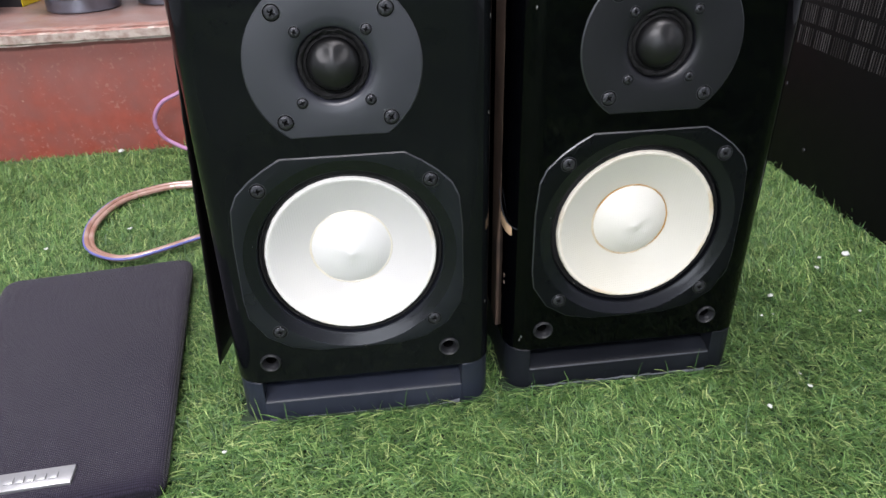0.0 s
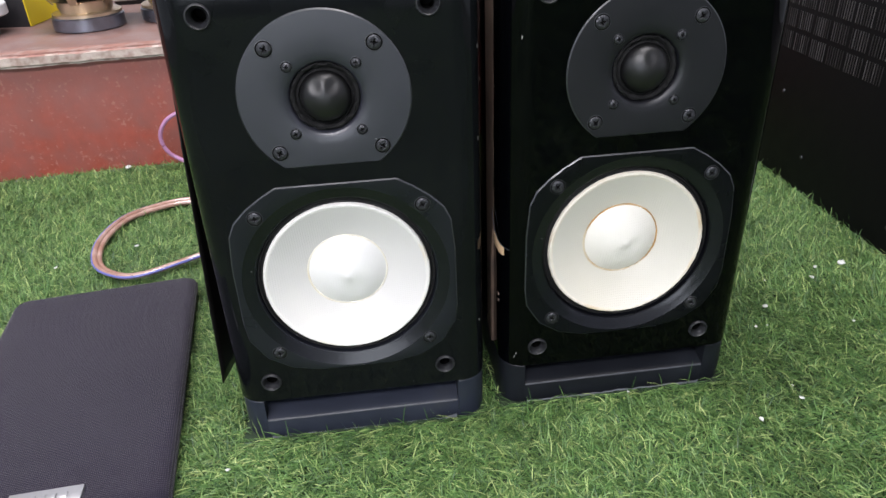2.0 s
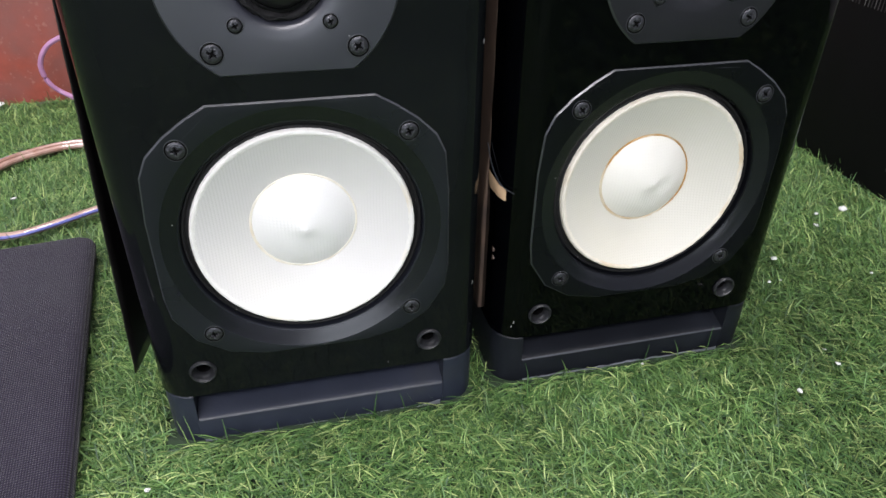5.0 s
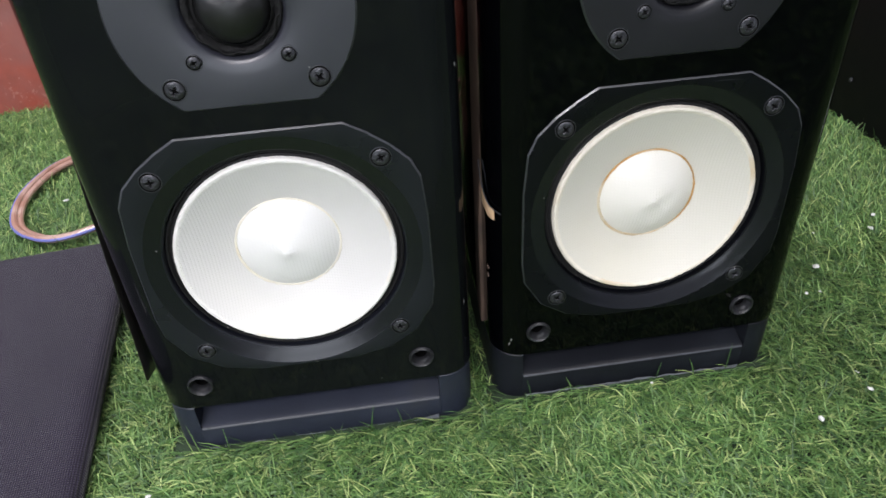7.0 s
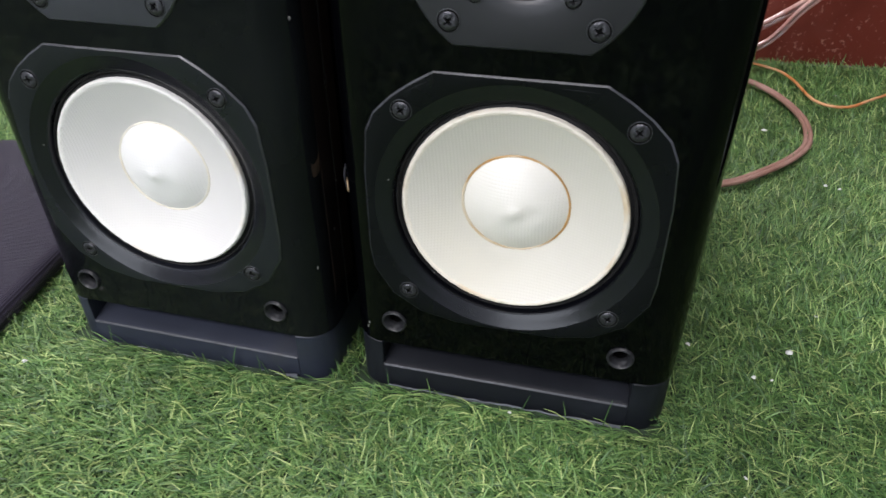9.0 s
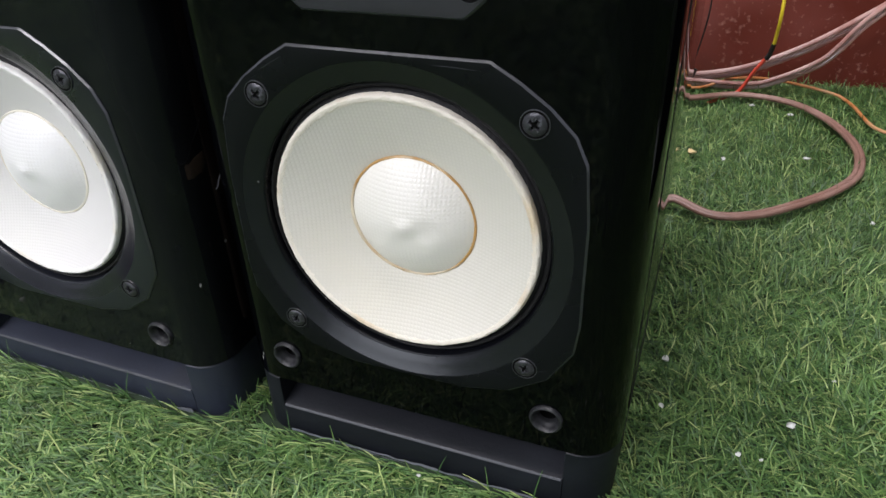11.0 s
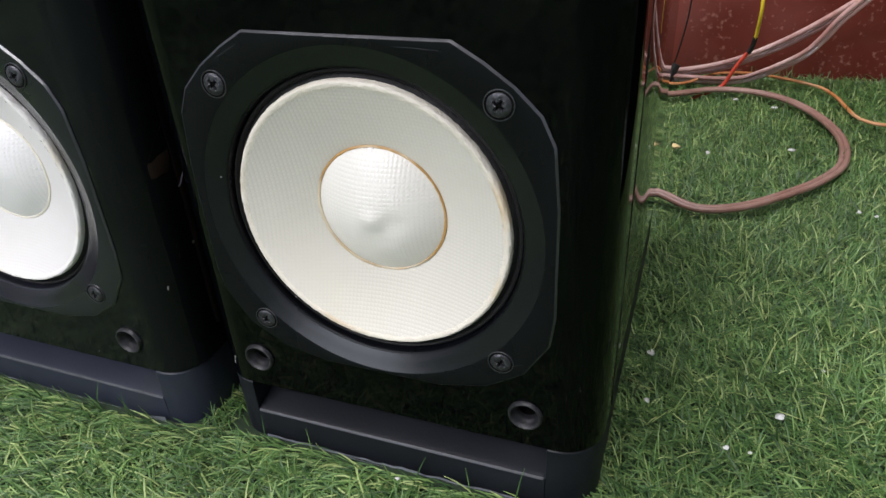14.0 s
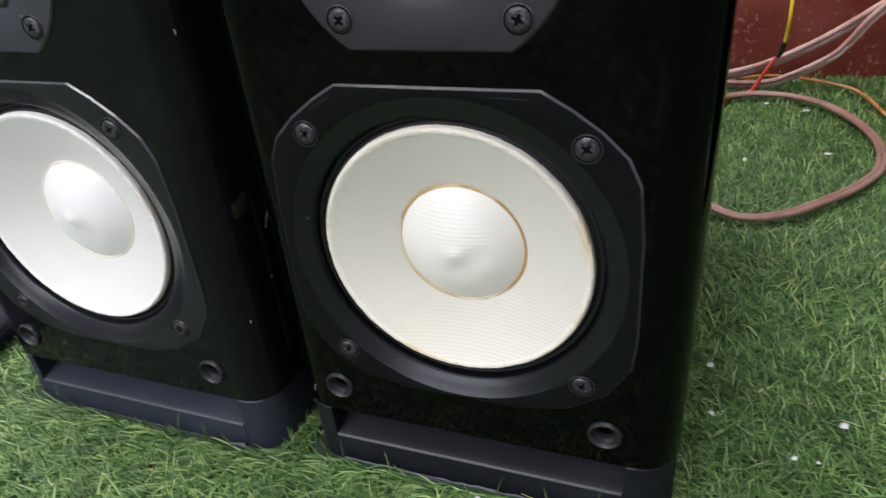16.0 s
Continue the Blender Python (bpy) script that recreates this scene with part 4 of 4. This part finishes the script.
loose_driver(-0.419, 1.262, 1.0, "bare loudspeaker driver standing on its grey magnet")
loose_driver(-0.288, 1.305, 1.0, "bare loudspeaker driver half hidden behind the loudspeaker", 20)
loose_driver(-0.588, 1.236, 0.60, "smaller bare driver with a pale grey rim beside the carton", 40, 0.052, CARD_GREY)
carton = thing("carton", "black and yellow cardboard box on the ledge", "box", pose(-0.528, 1.292, LZ, 0, 0, -7))
part("carton_body", box(-0.20, 0.0, 0.002, 0.12, 0.0, 0.14, 0.0015), CARD_DARK, carton, "dark printed carton sides")
part("yellow_side", box(0.0002, 0.0016, 0.002, 0.12, 0.0008, 0.139), CARD_YELLOW, carton, "bright yellow printed side", 0)
grey = thing("carton", "pale grey cardboard box on the ledge", "box", pose(-0.387, 1.456, LZ, 0, 0, 4))
part("carton_body", box(-0.05, 0.12, 0.0, 0.12, 0.008, 0.12, 0.002), CARD_GREY, grey, "pale grey carton")
part("carton_foot", box(-0.045, 0.115, 0.005, 0.115, 0.0, 0.0078), CARD_DARK, grey, "dark lower edge")

# ---- cables ----
def twin_cable(name, pts, r, mats, label, cat="speaker cable", per=10, tilt=0.0):
    path = spline(pts, per)
    ob = thing(name, label, cat)
    for s, mat in ((-1, mats[0]), (1, mats[1])):
        part("core", tube(path, r, 10, s * r * 0.84, s * tilt), mat, ob)
    if len(mats) > 2:
        part("stripe", tube(path, r * 0.5, 6, r * 1.65, r * 0.55), mats[2], ob, "blue stripe along one side")
    return ob


def wire(name, pts, r, mat, label, per=10):
    path = spline(pts, per)
    ob = thing(name, label, "wire")
    part("sheath", tube(path, r, 8), mat, ob)
    return ob


twin_cable("speaker_cable", [(-0.0308, 0.7935, 0.03), (-0.1127, 0.8521, 0.012), (-0.1849, 0.9161, 0.008), (-0.2385, 0.9278, 0.007), (-0.2773, 0.9164, 0.007), (-0.3135, 0.8858, 0.007), (-0.3275, 0.8263, 0.007), (-0.3166, 0.7688, 0.007),
            (-0.2916, 0.7381, 0.007), (-0.2572, 0.729, 0.007), (-0.1981, 0.7591, 0.008), (-0.1309, 0.7905, 0.012), (-0.0402, 0.7729, 0.03)], 0.0032, (PVC_COPPER, PVC_COPPER, PVC_BLUE),
           "clear copper twin speaker cable with blue stripe, looped on the turf", tilt=0.001)
twin_cable("speaker_cable", [(0.2298, 0.7469, 0.03), (0.2776, 0.7703, 0.009), (0.3151, 0.7859, 0.009), (0.3509, 0.7691, 0.007), (0.3847, 0.7789, 0.007), (0.4204, 0.8107, 0.007), (0.4528, 0.8489, 0.007), (0.4723, 0.8902, 0.007), (0.4754, 0.9498, 0.007),
            (0.4551, 1.014, 0.007), (0.4185, 1.057, 0.007), (0.365, 1.067, 0.007), (0.3111, 1.04, 0.007), (0.2489, 1.023, 0.008), (0.1635, 0.9727, 0.01), (0.0979, 0.9039, 0.02)], 0.0026, (PVC_BROWN, PVC_BROWN),
           "brownish aged twin speaker cable lying in a loop")
twin_cable("speaker_cable", [(0.1805, 1.048, 0.012), (0.2466, 1.087, 0.012), (0.3125, 1.104, 0.012), (0.369, 1.109, 0.024), (0.424, 1.112, 0.05), (0.4733, 1.112, 0.084), (0.5014, 1.106, 0.11), (0.552, 1.128, 0.165), (0.583, 1.144, 0.199), (0.598, 1.200, 0.196), (0.61, 1.30, 0.195)],
           0.0031, (PVC_ROSE, PVC_ROSE), "clear pinkish twin cable rising along the red riser", tilt=0.0036)
twin_cable("speaker_cable", [(0.2004, 1.03, 0.01), (0.2891, 1.084, 0.01), (0.3715, 1.097, 0.008), (0.4058, 1.101, 0.017), (0.4429, 1.1, 0.039), (0.4606, 1.101, 0.058), (0.4776, 1.101, 0.084), (0.506, 1.101, 0.116), (0.549, 1.120, 0.160), (0.575, 1.138, 0.199), (0.588, 1.200, 0.196), (0.60, 1.30, 0.195)],
           0.0027, (PVC_PINK, PVC_ROSE), "clear pinkish twin cable sagging along the red riser", tilt=0.003)
wire("orange_wire", [(0.1785, 1.104, 0.006), (0.2814, 1.084, 0.006), (0.3215, 1.071, 0.01), (0.3571, 1.119, 0.008), (0.4017, 1.135, 0.006), (0.4616, 1.106, 0.006), (0.4824, 1.073, 0.006), (0.4998, 1.009, 0.005), (0.5304, 0.9949, 0.006), (0.5675, 1.024, 0.008), (0.6228, 1.072, 0.01), (0.6779, 1.11, 0.02)],
     0.0018, PVC_ORANGE, "thin orange wire trailing over the turf")
joined = thing("joined_wire", "yellow and red wires joined by black tape, hanging from the ledge", "wire")
part("yellow_length", tube(spline([(0.366, 1.200, 0.1935), (0.378, 1.132, 0.197), (0.389, 1.088, 0.168), (0.3917, 1.062, 0.107), (0.3916, 1.065, 0.075), (0.3908, 1.067, 0.064)]), 0.0019, 8), PVC_YELLOW, joined, "yellow insulated wire")
part("tape", tube(spline([(0.3912, 1.067, 0.068), (0.3894, 1.068, 0.056), (0.3866, 1.069, 0.05)], 4), 0.0027, 8), PVC_BLACK, joined, "black insulating tape")
part("red_length", tube(spline([(0.3885, 1.069, 0.054), (0.3772, 1.071, 0.034), (0.3657, 1.073, 0.01), (0.3516, 1.066, 0.003), (0.3346, 1.056, -0.002)]), 0.0021, 8), PVC_RED, joined, "red insulated wire")
wire("black_wire", [(0.310, 1.190, 0.194), (0.313, 1.124, 0.196), (0.3160, 1.100, 0.160), (0.3186, 1.091, 0.09), (0.3081, 1.094, 0.022), (0.3015, 1.088, 0.006), (0.2991, 1.076, 0.003)], 0.0009, PVC_BLACK, "thin black wire hanging down the riser")
tie = thing("cable_tie", "black plastic clip on the clear cable", "cable tie")
part("band", tube(spline([(0.312, 1.092, 0.026), (0.3064, 1.088, 0.012), (0.3001, 1.076, -0.003)], 5), 0.0048, 8), PVC_BLACK, tie)
wire("mauve_wire", [(-0.2208, 1.081, 0.11), (-0.2558, 1.077, 0.093), (-0.2828, 1.073, 0.08), (-0.2967, 1.071, 0.057), (-0.2925, 1.07, 0.033), (-0.2753, 1.069, 0.017), (-0.2395, 1.052, 0.008), (-0.137, 0.9941, 0.006)], 0.0032, PVC_MAUVE, "mauve insulated wire curling by the riser")
for k in range(11):
    r = random.Random(40 + k)
    x = 0.078 + 0.0038 * k
    wire("bundled_wire", [(x - 0.02, 0.74, 0.05), (x + r.uniform(-.004, .004), 0.78, 0.020 + 0.005 * (k % 3)), (x + r.uniform(-.006, .006), 0.85, 0.024 + 0.006 * (k % 2)), (x + r.uniform(-.006, .006), 0.93, 0.022 + 0.005 * (k % 3)), (x + 0.0025 * (k - 5), 0.985, 0.012), (x + 0.012 * (k - 5), 1.03, 0.006)],
         0.0023, (PVC_BROWN, PVC_DARK, PVC_BLACK)[k % 3], "dark wire in the bundle between the loudspeakers")

# ---- artificial turf ----
tagged(new("turf_mat", finish("turf_mat", prism([(-1.5, -1.65), (1.4, -1.65), (1.4, 1.222), (-1.5, 1.019)], -0.0158, -0.0062), BACKING, 0)), "dark green backing of the artificial turf", "turf", kind="structure")


def blades(name, x0, x1, y0, y1, count, seed, length, width, label, taper=(1.0, 1.05, 0.85, 0.22)):
    """Curling plastic blades, each a tapering strip of three pieces, leaning with a slowly turning nap."""
    g = np.random.default_rng(seed)
    x, y = g.uniform(x0, x1, count), g.uniform(y0, y1, count)
    keep = y < 1.124 + 0.07 * x
    # none grow under the loudspeakers, the grille and the case
    for bx0, bx1, by0, by1 in ((-0.107, 0.100, 0.4475, 0.71), (0.114, 0.3215, 0.4545, 0.72), (-0.33, -0.19, 0.40, 0.66), (0.61, 0.80, 0.62, 0.94)):
        keep &= ~((x > bx0) & (x < bx1) & (y > by0) & (y < by1))
    x, y = x[keep], y[keep]
    n = len(x)
    nap = 1.1 * np.sin(5.1 * x + 1.3) + 1.2 * np.cos(4.3 * y - 0.6) + 0.9 * np.sin(9 * (x + y)) + 0.8 * np.sin(17 * x - 13 * y)
    az = 2.9 + 0.55 * nap + g.normal(0, 1.1, n)
    L = length * g.uniform(0.55, 1.25, n)
    a0, a1 = 0.45 + np.abs(g.normal(0, 0.45, n)), g.normal(1.9, 0.45, n)
    up = g.random(n) < 0.02
    a0[up], a1[up] = 0.1, 0.5
    turn = g.normal(0, 0.6, n)
    # the plinths press the blades before them forward
    for bx0, bx1, by in ((-0.109, 0.102, 0.4445), (0.112, 0.3235, 0.4515)):
        near = (x > bx0) & (x < bx1) & (y > by - 0.017) & (y < by + 0.01)
        az[near] = -np.abs((az[near] + np.pi) % (2 * np.pi) - np.pi)
        turn[near] *= 0.35
    w = width * g.uniform(0.7, 1.25, n)
    K = len(taper)
    verts = np.zeros((n, K * 2, 3), np.float32)
    p = np.stack([x, y, np.full(n, -0.0070)], 1)
    for k in range(K):
        s = k / (K - 1)
        if k:
            el = a0 + (a1 - a0) * (s - 0.5 / (K - 1)) * 1.1
            d = az + turn * s
            step = np.stack([np.sin(el) * np.cos(d), np.sin(el) * np.sin(d), np.cos(el)], 1)
            p = p + step * (L / (K - 1))[:, None]
            p[:, 2] = np.maximum(p[:, 2], -0.0045)
        d = az + turn * s
        side = np.stack([-np.sin(d), np.cos(d), 0.35 * np.sin(3 * az)], 1) * (w * taper[k] / 2)[:, None]
        verts[:, 2 * k], verts[:, 2 * k + 1] = p - side, p + side
    base = (np.arange(n) * K * 2)[:, None, None]
    quad = np.array([[2 * k, 2 * k + 1, 2 * k + 3, 2 * k + 2] for k in range(K - 1)])[None]
    faces = (base + quad).reshape(-1, 4)
    me = bpy.data.meshes.new(name)
    me.vertices.add(n * K * 2)
    me.vertices.foreach_set("co", verts.reshape(-1))
    me.loops.add(faces.size)
    me.loops.foreach_set("vertex_index", faces.reshape(-1).astype(np.int32))
    me.polygons.add(len(faces))
    me.polygons.foreach_set("loop_start", np.arange(0, faces.size, 4, dtype=np.int32))
    me.polygons.foreach_set("use_smooth", np.ones(len(faces), bool))
    me.update(calc_edges=True)
    me.materials.append(GRASS)
    return tagged(new(name, me), label, "artificial grass", kind="stuff")


blades("artificial_grass", -0.68, 0.76, 0.2, 1.18, 400000, 5, 0.0192, 0.00080, "bright green artificial grass with curling plastic blades")
blades("artificial_grass_border", -1.45, 1.35, -1.6, 0.2, 80000, 6, 0.023, 0.0034, "green artificial grass towards the room", (1.0, 0.9, 0.25))

for k, (x0, x1) in enumerate(((-1.45, -0.68), (0.76, 1.36))):
    blades("artificial_grass_border", x0, x1, 0.2, 1.25, 26000, 7 + k, 0.023, 0.0030, "green artificial grass beside the viewed stretch", (1.0, 0.9, 0.25))

strand_bm = bmesh.new()
srng = random.Random(4)
for x, h in ((-0.0935, 0.018), (-0.0895, 0.021), (-0.0700, 0.014), (0.0260, 0.015), (0.0480, 0.010), (0.1400, 0.012), (0.1700, 0.010), (0.2300, 0.011), (0.2830, 0.020), (0.2600, 0.010)):
    y, lean, w = FRONT_Y - (0.0084 if x < 0.11 else 0.0015) + srng.uniform(-0.001, 0), srng.uniform(-0.006, 0.006), 0.0009
    pts = [(x + lean * (k / 4) ** 2, y - 0.002 * math.sin(k), -0.010 + (h + 0.010) * k / 4, w * (1 - 0.8 * (k / 4) ** 2)) for k in range(5)]
    vs = [(strand_bm.verts.new((a - q / 2, b, c)), strand_bm.verts.new((a + q / 2, b, c))) for a, b, c, q in pts]
    for p, q in zip(vs, vs[1:]):
        strand_bm.faces.new((p[0], p[1], q[1], q[0]))
tagged(part("upright_grass_strands", strand_bm, GRASS), "few upright plastic grass strands before the plinths", "artificial grass", kind="stuff")

# ---- crumbs on the turf ----
crumbs = [(0.531, 0.606, 0.0062), (0.498, 0.604, 0.0034), (0.483, 0.585, 0.0040), (0.406, 0.543, 0.0040), (0.476, 0.504, 0.0026), (0.365, 0.410, 0.0034), (0.319, 0.392, 0.0034), (0.366, 0.426, 0.0022), (0.224, 0.443, 0.0022),
          (0.335, 0.577, 0.0042), (0.337, 0.535, 0.0030), (0.474, 0.797, 0.0030), (0.486, 0.793, 0.0022), (0.431, 0.911, 0.0048), (0.357, 0.888, 0.0036), (0.420, 1.023, 0.0048), (0.381, 1.042, 0.0046), (0.431, 0.589, 0.0022),
          (0.379, 0.512, 0.0024), (-0.1145, 0.4086, 0.0028), (-0.361, 1.085, 0.007), (-0.280, 0.807, 0.005), (-0.366, 0.770, 0.0036)]
crng = random.Random(17)
while len(crumbs) < 46:
    cx, cy = crng.uniform(-0.7, 0.75), crng.uniform(0.2, 1.08)
    if -0.12 < cx < 0.33 and 0.44 < cy < 0.75 or -0.37 < cx < -0.14 and 0.36 < cy < 0.71 or cx > 0.58 and cy > 0.57:
        continue
    crumbs.append((cx, cy, crng.uniform(0.0007, 0.0018)))


def crumb(name, x, y, r, mat, label):
    bm = bmesh.new()
    bmesh.ops.create_icosphere(bm, subdivisions=2, radius=r)
    off = Vector((x * 77, y * 77, 0))
    for v in bm.verts:
        v.co *= 1 + 0.8 * noise.noise(v.co / r * 0.9 + off)
        v.co.z *= 0.5
    ob = part(name, bm, mat, None, "", 50)
    ob.matrix_basis = pose(x, y, 0.0045 + r * 0.3, crng.uniform(-20, 20), crng.uniform(-20, 20), crng.uniform(0, 360))
    return tagged(ob, label, "crumb", "crumbs on the turf")


for cx, cy, r in crumbs:
    crumb("foam_crumb", cx, cy, r * 0.56, FOAM, "small white foam crumb lying on the turf")
for cx, cy, r in ((0.299, 0.892, 0.0040), (0.328, 0.894, 0.0042), (0.311, 0.905, 0.0024)):
    crumb("husk_crumb", cx, cy, r, HUSK, "small tan crumb lying on the turf")
